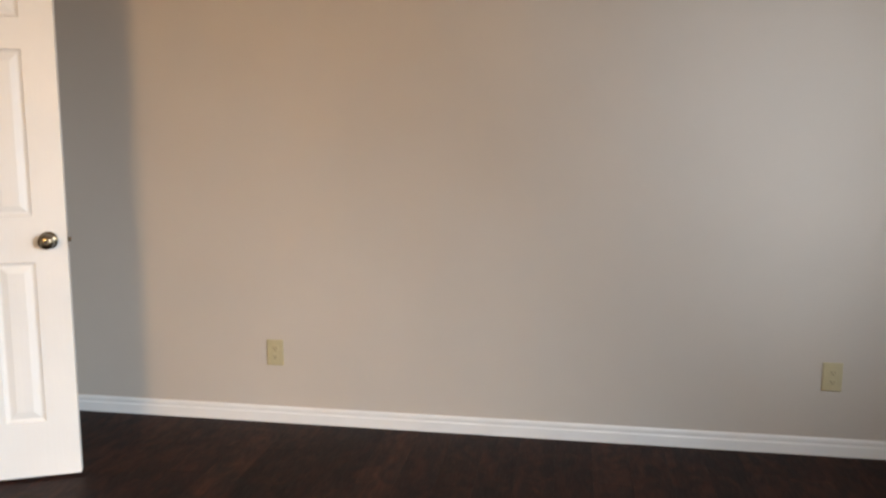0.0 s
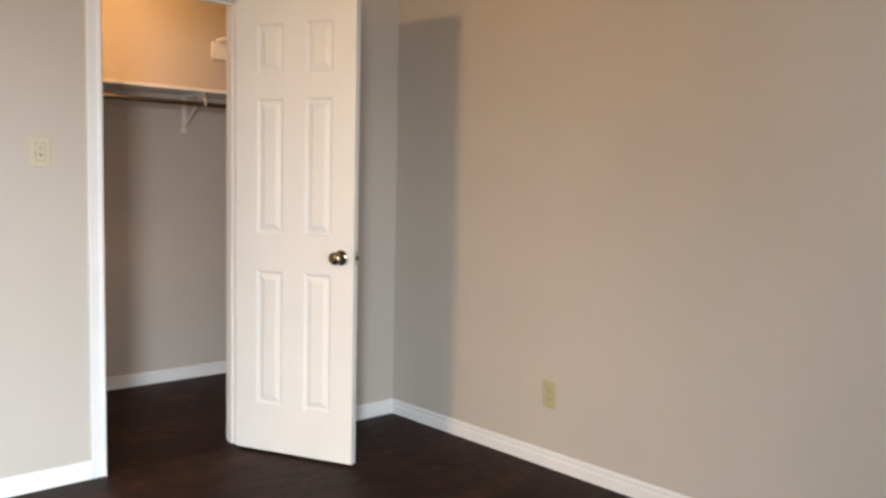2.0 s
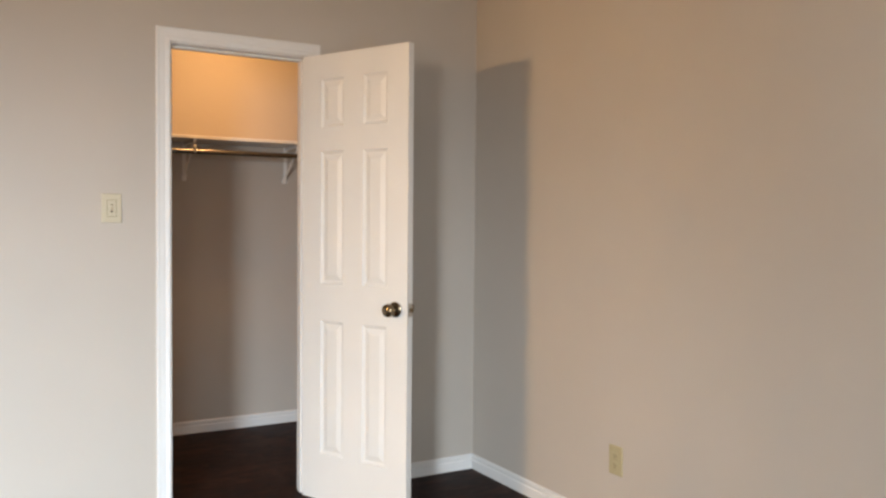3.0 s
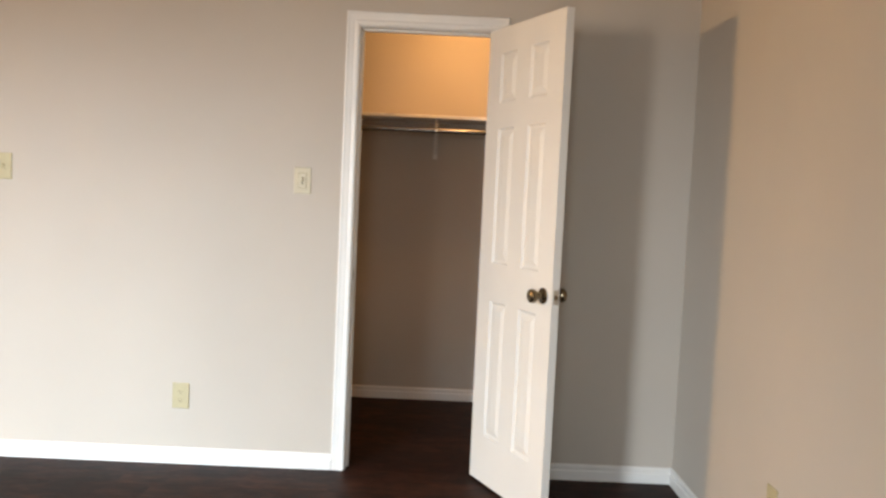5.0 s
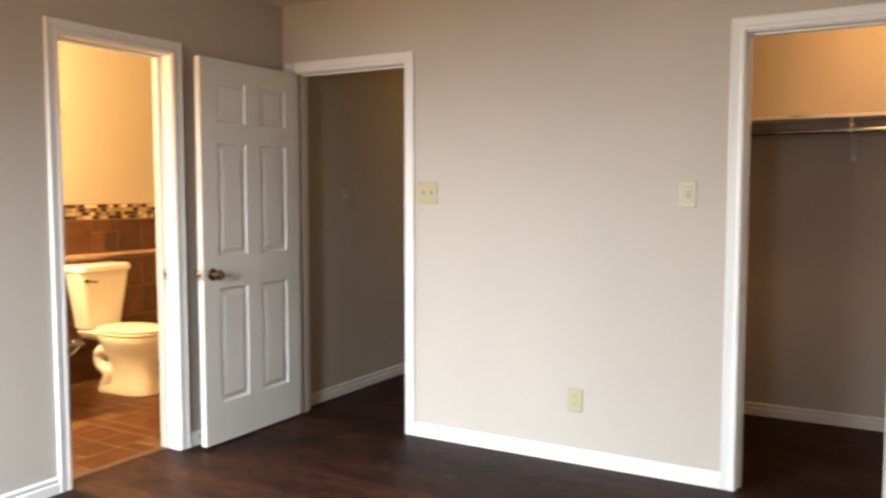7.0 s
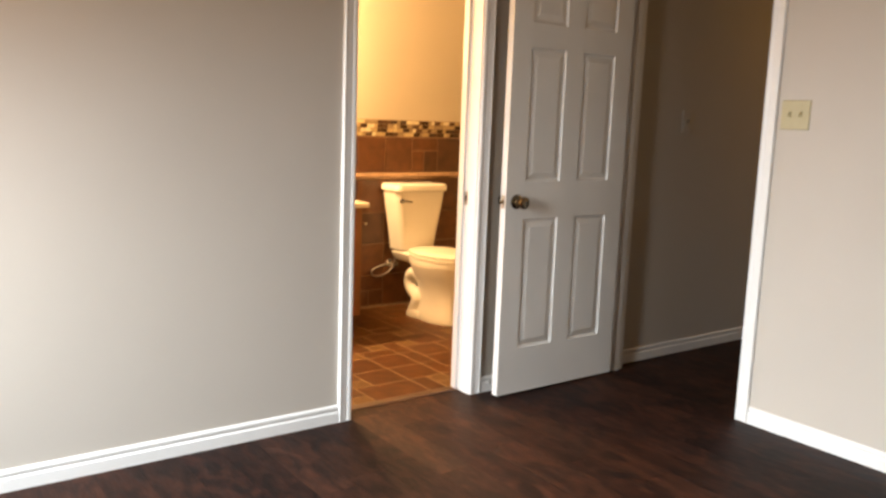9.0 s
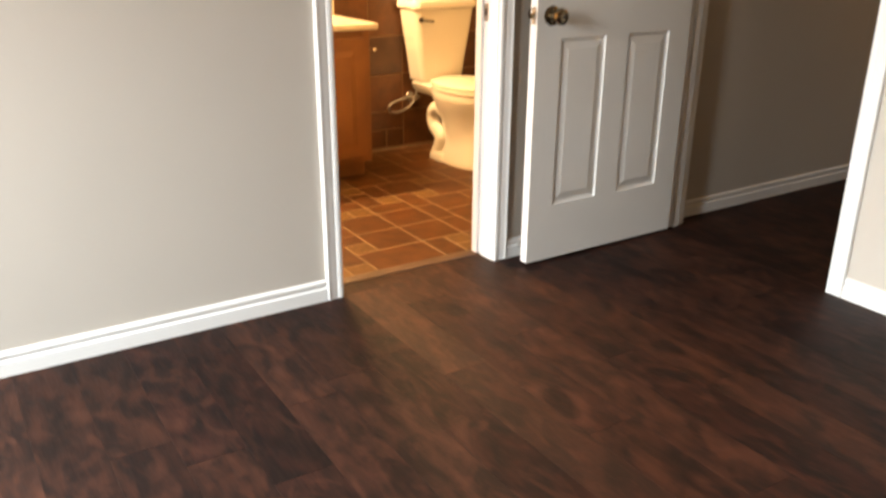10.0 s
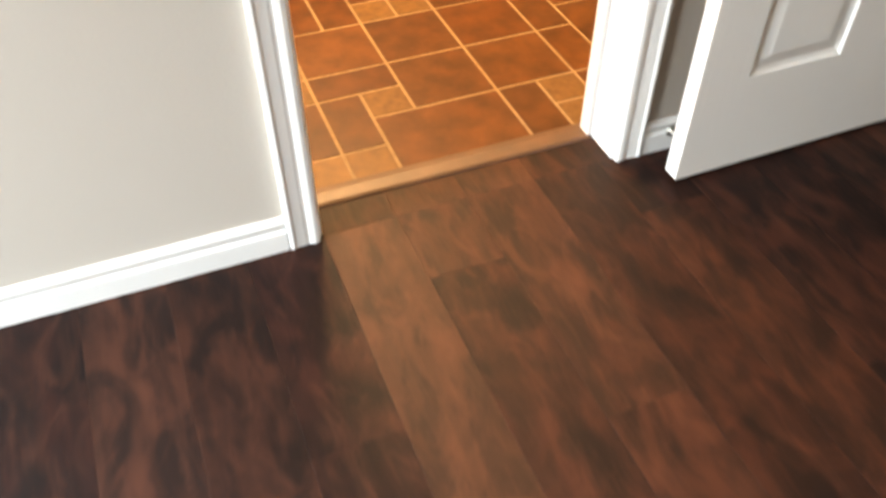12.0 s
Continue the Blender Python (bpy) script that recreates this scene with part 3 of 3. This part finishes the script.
def shelf_bracket(x):
    """A pressed bracket: an upright on the wall, a diagonal strut, an arm below the shelf and a hook for the rod."""
    b = thing("shelf_bracket", pose(x, 1.38, 1.744), "white painted metal bracket with a rod hook", "bracket", "closet brackets")
    part("upright", box(-0.012, 0.012, -0.0235, -0.0195, -0.215, -0.002, 0.001, 1), TRIM, b)
    part("foot", box(-0.014, 0.014, -0.019, -0.0005, -0.225, -0.195, 0.003, 1), TRIM, b)
    part("arm", box(-0.008, 0.008, -0.292, -0.0245, -0.016, -0.002, 0.001, 1), TRIM, b)
    part("strut", tube([(0, -0.022, -0.19), (0, -0.14, -0.105), (0, -0.262, -0.012)], 0.0065, 8), TRIM, b)
    part("hook", tube([(0, -0.288 - 0.021 * math.sin(a), -0.056 - 0.021 * math.cos(a)) for a in [math.pi * (0.95 - 1.3 * i / 12) + 0.5 for i in range(13)]], 0.006, 8), TRIM, b)
    return b


for bx in (-1.9, -1.18, -0.56):
    shelf_bracket(bx)
side = thing("closet_side_shelf", pose(0, 0, 2.09), "white painted upper closet shelf on the side wall", "shelf")
part("board", box(-0.34, -0.001, 0.35, 1.379, 0.0, 0.019, 0.002, 1), TRIM, side)
part("end_cleat", box(-0.372, -0.001, 1.359, 1.379, -0.105, -0.0005, 0.002, 1), TRIM, side)
part("side_cleat", box(-0.020, -0.001, 0.35, 1.358, -0.088, -0.0005, 0.002, 1), TRIM, side)
part("rod_socket", lathe([(0, 0), (0.031, 0), (0.030, 0.006), (0.020, 0.008), (0.019, 0.016), (0, 0.016)], 20), ROD, side, "dark steel rod socket", pose(-0.235, 1.3585, -0.045, 90, 0, 0), True)
part("side_rod", tube([(-0.235, 1.345, -0.045), (-0.235, 0.36, -0.045)], 0.0145, 14), ROD, side, "dull steel rod", None, True)
paper = loft([[(-0.06, -0.05, 0.0), (0.06, -0.05, 0.0), (0.06, -0.05, 0.0012), (-0.06, -0.05, 0.0012)], [(-0.06, 0.0, 0.004), (0.055, 0.0, 0.003), (0.055, 0.0, 0.0045), (-0.06, 0.0, 0.0055)],
              [(-0.058, 0.07, 0.0), (0.06, 0.07, 0.008), (0.06, 0.07, 0.0095), (-0.058, 0.07, 0.0014)]])
tagged(part("paper_scrap", paper, PAPER, None, "", pose(-1.42, 1.124, 1.7635, 0, 0, 8)), "crumpled brown paper scrap on the closet shelf", "paper")


# unseen holders, added so the closet and hall bulbs have a fixture
def added_ceiling_light(m, label):
    c = thing("added_ceiling_light", m, label, "ceiling light")
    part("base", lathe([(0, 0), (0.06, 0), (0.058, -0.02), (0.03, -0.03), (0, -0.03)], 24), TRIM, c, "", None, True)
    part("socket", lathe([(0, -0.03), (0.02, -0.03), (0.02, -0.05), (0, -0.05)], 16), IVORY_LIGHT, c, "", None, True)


added_ceiling_light(pose(-1.02, 0.80, 2.44), "unseen plain white lamp holder, added above the closet bulb")
added_ceiling_light(pose(-3.35, 2.5, 2.44), "unseen plain white lamp holder, added above the hall bulb")


# ---- bathroom: toilet, vanity ----
def egg(cx, z, back, front, half, n=36, flat=0.0, cy=0.0):
    """A closed egg-shaped ring: rounder behind, longer in front."""
    out = []
    for i in range(n):
        a = 2 * math.pi * i / n
        c, s = math.cos(a), math.sin(a)
        e = 0.82 if flat else 1.0
        c, s = math.copysign(abs(c) ** e, c), math.copysign(abs(s) ** e, s)
        out.append((cx + (front if c > 0 else back) * c, cy + half * s, z))
    return out


def rounded(x0, x1, half, z, r, n=6):
    out = []
    for cx, cy, a0 in ((x1 - r, half - r, 0), (x0 + r, half - r, 90), (x0 + r, -half + r, 180), (x1 - r, -half + r, 270)):
        for i in range(n + 1):
            a = radians(a0 + 90 * i / n)
            out.append((cx + r * math.cos(a), cy + r * math.sin(a), z))
    return out


toilet = thing("toilet", pose(-5.905, -0.088, 0), "white porcelain toilet with its lid closed, against brown tiles", "toilet")
tank = part("tank", loft([rounded(0.055, 0.165, 0.118, 0.402, 0.03), rounded(0.03, 0.195, 0.136, 0.412, 0.035), rounded(0.024, 0.206, 0.158, 0.56, 0.04), rounded(0.018, 0.217, 0.184, 0.72, 0.042), rounded(0.018, 0.220, 0.195, 0.80, 0.042)]), PORCELAIN, toilet, "", None, True)
part("tank_lid", loft([rounded(0.010, 0.230, 0.199, 0.801, 0.04), rounded(0.006, 0.238, 0.207, 0.807, 0.045), rounded(0.006, 0.238, 0.207, 0.833, 0.045), rounded(0.012, 0.232, 0.201, 0.846, 0.045), rounded(0.03, 0.21, 0.182, 0.851, 0.04)]), PORCELAIN, toilet, "", None, True)
lever = part("flush_lever", tube(smooth_line([(0.214, -0.153, 0.745), (0.232, -0.150, 0.745), (0.240, -0.133, 0.743), (0.240, -0.093, 0.737)], 5), 0.0065, 10), ROD, toilet, "dark metal flush lever", None, True)
part("lever_boss", lathe([(0, 0), (0.017, 0), (0.015, 0.006), (0, 0.007)], 16), ROD, lever, "", pose(0.2125, -0.155, 0.745, 0, 90, 0), True)
part("bowl", loft([egg(0.45, 0.0, 0.17, 0.235, 0.142, flat=1), egg(0.45, 0.025, 0.168, 0.232, 0.139, flat=1), egg(0.45, 0.06, 0.150, 0.222, 0.122, flat=1), egg(0.45, 0.13, 0.145, 0.218, 0.112), egg(0.445, 0.21, 0.175, 0.232, 0.124), egg(0.445, 0.29, 0.215, 0.255, 0.155),
                   egg(0.45, 0.345, 0.235, 0.272, 0.178), egg(0.45, 0.38, 0.245, 0.280, 0.186), egg(0.45, 0.395, 0.24, 0.276, 0.182)]), PORCELAIN, toilet, "", None, True)
part("tank_deck", loft([rounded(0.045, 0.30, 0.10, 0.335, 0.05), rounded(0.035, 0.32, 0.125, 0.36, 0.05), rounded(0.035, 0.32, 0.135, 0.392, 0.05), rounded(0.05, 0.31, 0.12, 0.403, 0.05)]), PORCELAIN, toilet, "", None, True)
for s in (-1, 1):
    part("trapway", tube(smooth_line([(0.40, s * 0.080, 0.235), (0.315, s * 0.092, 0.285), (0.245, s * 0.090, 0.245), (0.255, s * 0.088, 0.175), (0.335, s * 0.094, 0.125), (0.325, s * 0.098, 0.065), (0.305, s * 0.098, 0.0)], 6), 0.043, 14), PORCELAIN, toilet, "", None, True)
    part("foot_pad", loft([rounded(0.275, 0.42, 0.030, 0.0, 0.025), rounded(0.275, 0.42, 0.030, 0.030, 0.025), rounded(0.29, 0.41, 0.020, 0.045, 0.018)]), PORCELAIN, toilet, "", pose(0, s * 0.118, 0), True)
    part("bolt_cap", lathe([(0.019, 0), (0.019, 0.014), (0.013, 0.024), (0, 0.027)], 16), PORCELAIN, toilet, "", pose(0.310, s * 0.126, 0.044), True)
    part("seat_hinge", box(0.205, 0.245, s * 0.075 - 0.02, s * 0.075 + 0.02, 0.396, 0.425, 0.006, 3), SEAT, toilet)
part("seat", loft([egg(0.452, 0.397, 0.232, 0.276, 0.180), egg(0.452, 0.401, 0.240, 0.284, 0.188), egg(0.452, 0.412, 0.240, 0.284, 0.188), egg(0.452, 0.415, 0.236, 0.280, 0.184)]), SEAT, toilet, "", None, True)
part("seat_lid", loft([egg(0.452, 0.419, 0.230, 0.272, 0.178), egg(0.452, 0.422, 0.238, 0.281, 0.186), egg(0.452, 0.433, 0.238, 0.281, 0.186), egg(0.452, 0.439, 0.22, 0.262, 0.168), egg(0.452, 0.442, 0.12, 0.15, 0.09)]), SEAT, toilet, "", None, True)

supply = thing("supply_valve", pose(-5.911, -0.193, 0.298), "chrome supply valve with a looped hose behind the toilet", "valve")
part("escutcheon", lathe([(0, 0), (0.028, 0), (0.024, 0.008), (0.010, 0.012), (0, 0.012)], 20), CHROME, supply, "", pose(0, 0, 0, 0, 90, 0), True)
part("valve_body", lathe([(0, 0.01), (0.009, 0.01), (0.010, 0.03), (0.014, 0.034), (0.014, 0.056), (0.008, 0.06), (0, 0.06)], 16), CHROME, supply, "", pose(0, 0, 0, 0, 90, 0), True)
part("valve_handle", loft([[(0.066 + d, 0.026 * math.cos(a) * w, 0.018 * math.sin(a) * w) for a in [2 * math.pi * i / 20 for i in range(20)]] for d, w in ((0, 0.9), (0.003, 1.05), (0.010, 1.05), (0.013, 0.85))]), CHROME, supply, "oval chrome handle", None, True)
part("hose", tube(smooth_line([(0.048, -0.004, 0.004), (0.052, -0.05, 0.002), (0.056, -0.11, -0.008), (0.060, -0.160, -0.024), (0.058, -0.172, -0.048), (0.048, -0.150, -0.070), (0.034, -0.095, -0.080), (0.026, -0.030, -0.062), (0.024, 0.020, -0.020), (0.045, 0.022, 0.050), (0.095, 0.004, 0.112)], 8), 0.0058, 10), HOSE, supply, "", None, True)
part("coupling_nut", lathe([(0, 0.092), (0.015, 0.092), (0.017, 0.098), (0.017, 0.110), (0, 0.112)], 8), HOSE, supply, "", pose(0.095, 0.004, 0))

vanity = thing("vanity_cabinet", pose(-5.905, -1.16, 0), "stained oak bathroom vanity cabinet with a recessed plinth", "cabinet")
part("carcass", box(0.001, 0.465, -0.46, 0.46, 0.092, 0.744, 0.002, 1), OAK, vanity)
part("plinth", box(0.001, 0.40, -0.455, 0.455, 0.0, 0.0915), OAK, vanity, "dark shaded oak plinth")
for nm, b in (("face_stile", (0.4655, 0.484, 0.415, 0.46, 0.092, 0.744)), ("face_stile", (0.4655, 0.484, -0.46, -0.415, 0.092, 0.744)), ("face_rail", (0.4655, 0.484, -0.4145, 0.4145, 0.70, 0.744)), ("face_rail", (0.4655, 0.484, -0.4145, 0.4145, 0.092, 0.125))):
    part(nm, box(*b, 0.0015, 1), OAK, vanity)
for y0, y1 in ((-0.425, -0.004), (0.004, 0.425)):
    d = part("door", box(0.4845, 0.500, y0, y1, 0.118, 0.708, 0.003, 2), OAK, vanity)
    part("raised_panel", loft([[(0.5005, a, c) for a, c in ((y0 + 0.055, 0.175), (y1 - 0.055, 0.175), (y1 - 0.055, 0.65), (y0 + 0.055, 0.65))], [(0.507, a, c) for a, c in ((y0 + 0.08, 0.20), (y1 - 0.08, 0.20), (y1 - 0.08, 0.625), (y0 + 0.08, 0.625))]]), OAK, d)
    hy = y1 - 0.03 if y0 < -0.1 else y0 + 0.03
    part("pull", lathe([(0, 0), (0.007, 0), (0.006, 0.012), (0.014, 0.018), (0.013, 0.024), (0, 0.026)], 16), KNOB, d, "antique brass pull", pose(0.5005, hy, 0.60, 0, 90, 0), True)
top = thing("countertop", pose(-5.905, -1.16, 0.745), "cream cultured marble countertop on the oak vanity", "countertop")
part("slab", box(0.0, 0.515, -0.485, 0.495, 0.0, 0.030, 0.006, 3), COUNTER, top)
part("backsplash", box(0.0, 0.02, -0.485, 0.495, 0.0305, 0.12, 0.004, 2), COUNTER, top)
holder = thing("paper_holder", pose(-5.53, -0.702, 0.645), "small chrome paper holder on the cabinet side", "paper holder")
part("mount", lathe([(0, 0), (0.022, 0), (0.020, 0.006), (0.008, 0.010), (0.008, 0.04), (0, 0.04)], 18), CHROME, holder, "", pose(0, 0, 0, -90, 0, 0), True)
part("bar", tube([(0.0, 0.036, 0.0), (0.10, 0.036, 0.0)], 0.008, 10), CHROME, holder, "", None, True)
# unseen bar and lamp holders, added behind the inferred vanity bulbs
light_bar = thing("added_vanity_light", pose(-5.924, -1.26, 1.85), "unseen chrome light bar with lamp holders, added for the vanity bulbs", "wall light")
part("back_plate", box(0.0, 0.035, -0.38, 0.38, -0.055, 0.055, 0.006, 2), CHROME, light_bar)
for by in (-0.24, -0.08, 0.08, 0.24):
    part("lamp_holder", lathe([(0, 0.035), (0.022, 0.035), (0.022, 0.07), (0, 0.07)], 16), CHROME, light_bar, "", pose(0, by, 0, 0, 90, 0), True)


# ---- bathroom wall tiles ----
bath_wall = bpy.data.objects["wall_bath_west"]
tagged(part("tile_backing", box(-5.9245, -5.914, -2.3, 1.7, 0.0, 1.262), WALL_GROUT, bath_wall), "")
TILE_MESH = {}


def slab_piece(w, h, d, mat, bevel=0.0025):
    """A shared piece: w by h, d high, with a chamfered top, centred on its back."""
    key = (round(w, 3), round(h, 3), round(d, 4), mat.name)
    if key not in TILE_MESH:
        a, b = w / 2, h / 2
        bv = min(bevel, a * 0.4, b * 0.4)
        v = [(-a, -b, 0), (a, -b, 0), (a, b, 0), (-a, b, 0), (-a, -b, d - bv * 0.6), (a, -b, d - bv * 0.6), (a, b, d - bv * 0.6), (-a, b, d - bv * 0.6),
             (-a + bv, -b + bv, d), (a - bv, -b + bv, d), (a - bv, b - bv, d), (-a + bv, b - bv, d)]
        f = [(0, 1, 5, 4), (1, 2, 6, 5), (2, 3, 7, 6), (3, 0, 4, 7), (4, 5, 9, 8), (5, 6, 10, 9), (6, 7, 11, 10), (7, 4, 8, 11), (8, 9, 10, 11)]
        me = bpy.data.meshes.new("piece")
        me.from_pydata(v, [], f)
        me.materials.append(mat)
        TILE_MESH[key] = me
    return TILE_MESH[key]


def piece(name, w, h, d, mat, parent, m, bevel=0.0025):
    ob = new(name, slab_piece(w, h, d, mat, bevel))
    ob.parent = parent
    ob.matrix_basis = m
    return ob


ON_WEST = pose(0, 0, 0, 90, 0, 90)   # a piece's x along world y, its y up, its height along world x
G = 0.0055
cols = [-0.24 + 0.212 * k for k in range(-10, 10)]
for a in cols:
    lo, hi = max(a, -2.3), min(a + 0.212, 1.7)
    if hi - lo < 0.03:
        continue
    for z0, z1 in ((0.012, 0.222), (0.222, 0.434), (0.434, 0.646), (0.646, 0.868), (0.914, 1.148)):
        spots = [(lo, hi, z0, z1)]
        if z0 > 0.9 and abs(a + 0.028) < 0.01:
            spots = [(lo, hi, 1.06, z1), (lo, lo + 0.1, z0, 1.06), (lo + 0.1, hi, z0, 1.06)]
        elif z0 < 0.02 and abs(a + 0.452) < 0.01:
            spots = [(lo, hi, 0.118, z1), (lo, lo + 0.1, z0, 0.118), (lo + 0.1, hi, z0, 0.118)]
        for y0, y1, c0, c1 in spots:
            piece("tile", y1 - y0 - G, c1 - c0 - G, 0.0045 + random.uniform(-0.0004, 0.0004), WALL_TILE, bath_wall, Matrix.Translation((-5.914, (y0 + y1) / 2, (c0 + c1) / 2)) @ ON_WEST)
for k in range(14):
    y0 = -2.3 + k * 0.29
    y1 = min(y0 + 0.287, 1.7)
    prof = [(-5.914, 0.871), (-5.905, 0.872), (-5.895, 0.880), (-5.891, 0.890), (-5.895, 0.901), (-5.905, 0.909), (-5.914, 0.910)]
    part("rail_tile", loft([[(x, y0, z) for x, z in prof], [(x, y1, z) for x, z in prof]]), RAIL_TILE, bath_wall)
# mosaic band: small glass pieces, too many to lift one by one
verts, faces = [], []
unit = 0.0262
for r in range(4):
    y = -1.3 + random.uniform(0, 0.02)
    while y < 1.2:
        w = random.choice((1, 1, 1.9, 1.9)) * unit
        z0 = 1.153 + r * 0.0268
        a, b, c, e, n = y + 0.0012, y + w - 0.0012, z0 + 0.0012, z0 + 0.0256, len(verts)
        o = random.uniform(0.0055, 0.007)
        verts += [(-5.914, a, c), (-5.914, b, c), (-5.914, b, e), (-5.914, a, e), (-5.914 + o, a + 0.001, c + 0.001), (-5.914 + o, b - 0.001, c + 0.001), (-5.914 + o, b - 0.001, e - 0.001), (-5.914 + o, a + 0.001, e - 0.001)]
        faces += [(n, n + 1, n + 5, n + 4), (n + 1, n + 2, n + 6, n + 5), (n + 2, n + 3, n + 7, n + 6), (n + 3, n, n + 4, n + 7), (n + 4, n + 5, n + 6, n + 7)]
        y += w
me = bpy.data.meshes.new("mosaic")
me.from_pydata(verts, [], faces)
me.materials.append(MOSAIC)
mosaic = new("mosaic", me)
mosaic.parent = bath_wall
tagged(mosaic, "band of small glass mosaic in cream and brown", kind="stuff")


# ---- bathroom floor ----
bath_floor = tagged(part("floor_bath", box(-5.914, -4.288, -2.3, 1.7, -0.0055, -0.0018), FLOOR_GROUT), "terracotta tiled bathroom floor with pale joints", "floor", kind="structure")
U = 0.101
FIXED = ((0, 1, 0, 1), (1, 3, 0, 2), (3, 5, 0, 2), (1, 3, 2, 4), (-1, 1, 1, 2), (-1, 0, -1, 1), (-1, 0, -2, -1), (0, 3, -2, 0), (3, 4, -2, 0), (4, 5, -1, 0), (4, 5, -2, -1), (1, 2, 4, 5), (-1, 1, 2, 4), (3, 5, 2, 4))
taken, laid = set(), []
for p0, p1, q0, q1 in FIXED:
    laid.append((p0, p1, q0, q1))
    taken |= {(p, q) for p in range(p0, p1) for q in range(q0, q1)}
rng = random.Random(5)
for q in range(-2, 14):
    for p in range(-10, 29):
        if (p, q) in taken:
            continue
        shapes = [(2, 2), (2, 2), (2, 2), (1, 2), (2, 1), (1, 1)]
        rng.shuffle(shapes)
        for w, h in shapes + [(1, 1)]:
            cells = {(p + i, q + j) for i in range(w) for j in range(h)}
            if not cells & taken and p + w <= 29 and q + h <= 14:
                laid.append((p, p + w, q, q + h))
                taken |= cells
                break
for p0, p1, q0, q1 in laid:
    w, h = (p1 - p0) * U, (q1 - q0) * U
    cx, cy = -4.48 - (q0 + q1) / 2 * U, -1.270 + (p0 + p1) / 2 * U
    small = w * h < 0.011
    piece("tile", h - 0.008, w - 0.008, 0.0012, INSET_TILE if small else FLOOR_TILE, bath_floor, pose(cx, cy, -0.0018), 0.0006)
thr = [(-4.232, 0.0), (-4.234, 0.003), (-4.240, 0.0055), (-4.270, 0.0055), (-4.290, 0.002), (-4.292, -0.001), (-4.232, -0.001)]
tagged(part("threshold", loft([[(x, -1.478, z) for x, z in thr], [(x, -0.853, z) for x, z in thr]]), THRESH), "brown wooden threshold strip in the bathroom doorway", "threshold", kind="structure")


# ---- plank floor ----
floor = bpy.data.objects["floor_base"]
PW, PL = 0.149, 0.914
STARTS = {1: -3.975, -3: -3.580, 2: -3.600, -5: -3.460, -2: -3.650, 0: -4.42}
# paler planks by the bathroom doorway: their own tone plus painted sheen
TONES = {(0, 0): 1, (0, 1): 1, (1, -1): 1, (1, 1): 2, (1, 0): 0, (2, 0): 0, (2, -1): 1, (-1, 0): 0}
REGIONS = ((XL, XR, YB, 0.0), (-4.07, -3.297, 0.0, 0.115), (-1.528, -0.925, 0.0, 0.115), (-4.231, XL, -1.479, -0.852), (-4.14, -3.05, 0.115, 4.2), (-2.4, XR, 0.115, 1.38))
rng = random.Random(11)
for k in range(-19, 40):
    y0, y1 = -1.478 + k * PW, -1.478 + (k + 1) * PW
    start = STARTS.get(k, -3.2 + rng.uniform(0, PL))
    for n in range(-6, 7):
        x0, x1 = start + n * PL, start + (n + 1) * PL
        pick = rng.random()
        for rx0, rx1, ry0, ry1 in REGIONS:
            a, b, c, d = max(x0, rx0), min(x1, rx1), max(y0, ry0), min(y1, ry1)
            if b - a > 0.012 and d - c > 0.008:
                tone = TONES.get((k, round((x0 - start) / PL)), 0 if pick < 0.65 else 2)
                piece("plank", b - a - 0.0002, d - c - 0.0002, 0.0055, PLANKS[tone], floor, pose((a + b) / 2, (c + d) / 2, -0.0055), 0.0004)
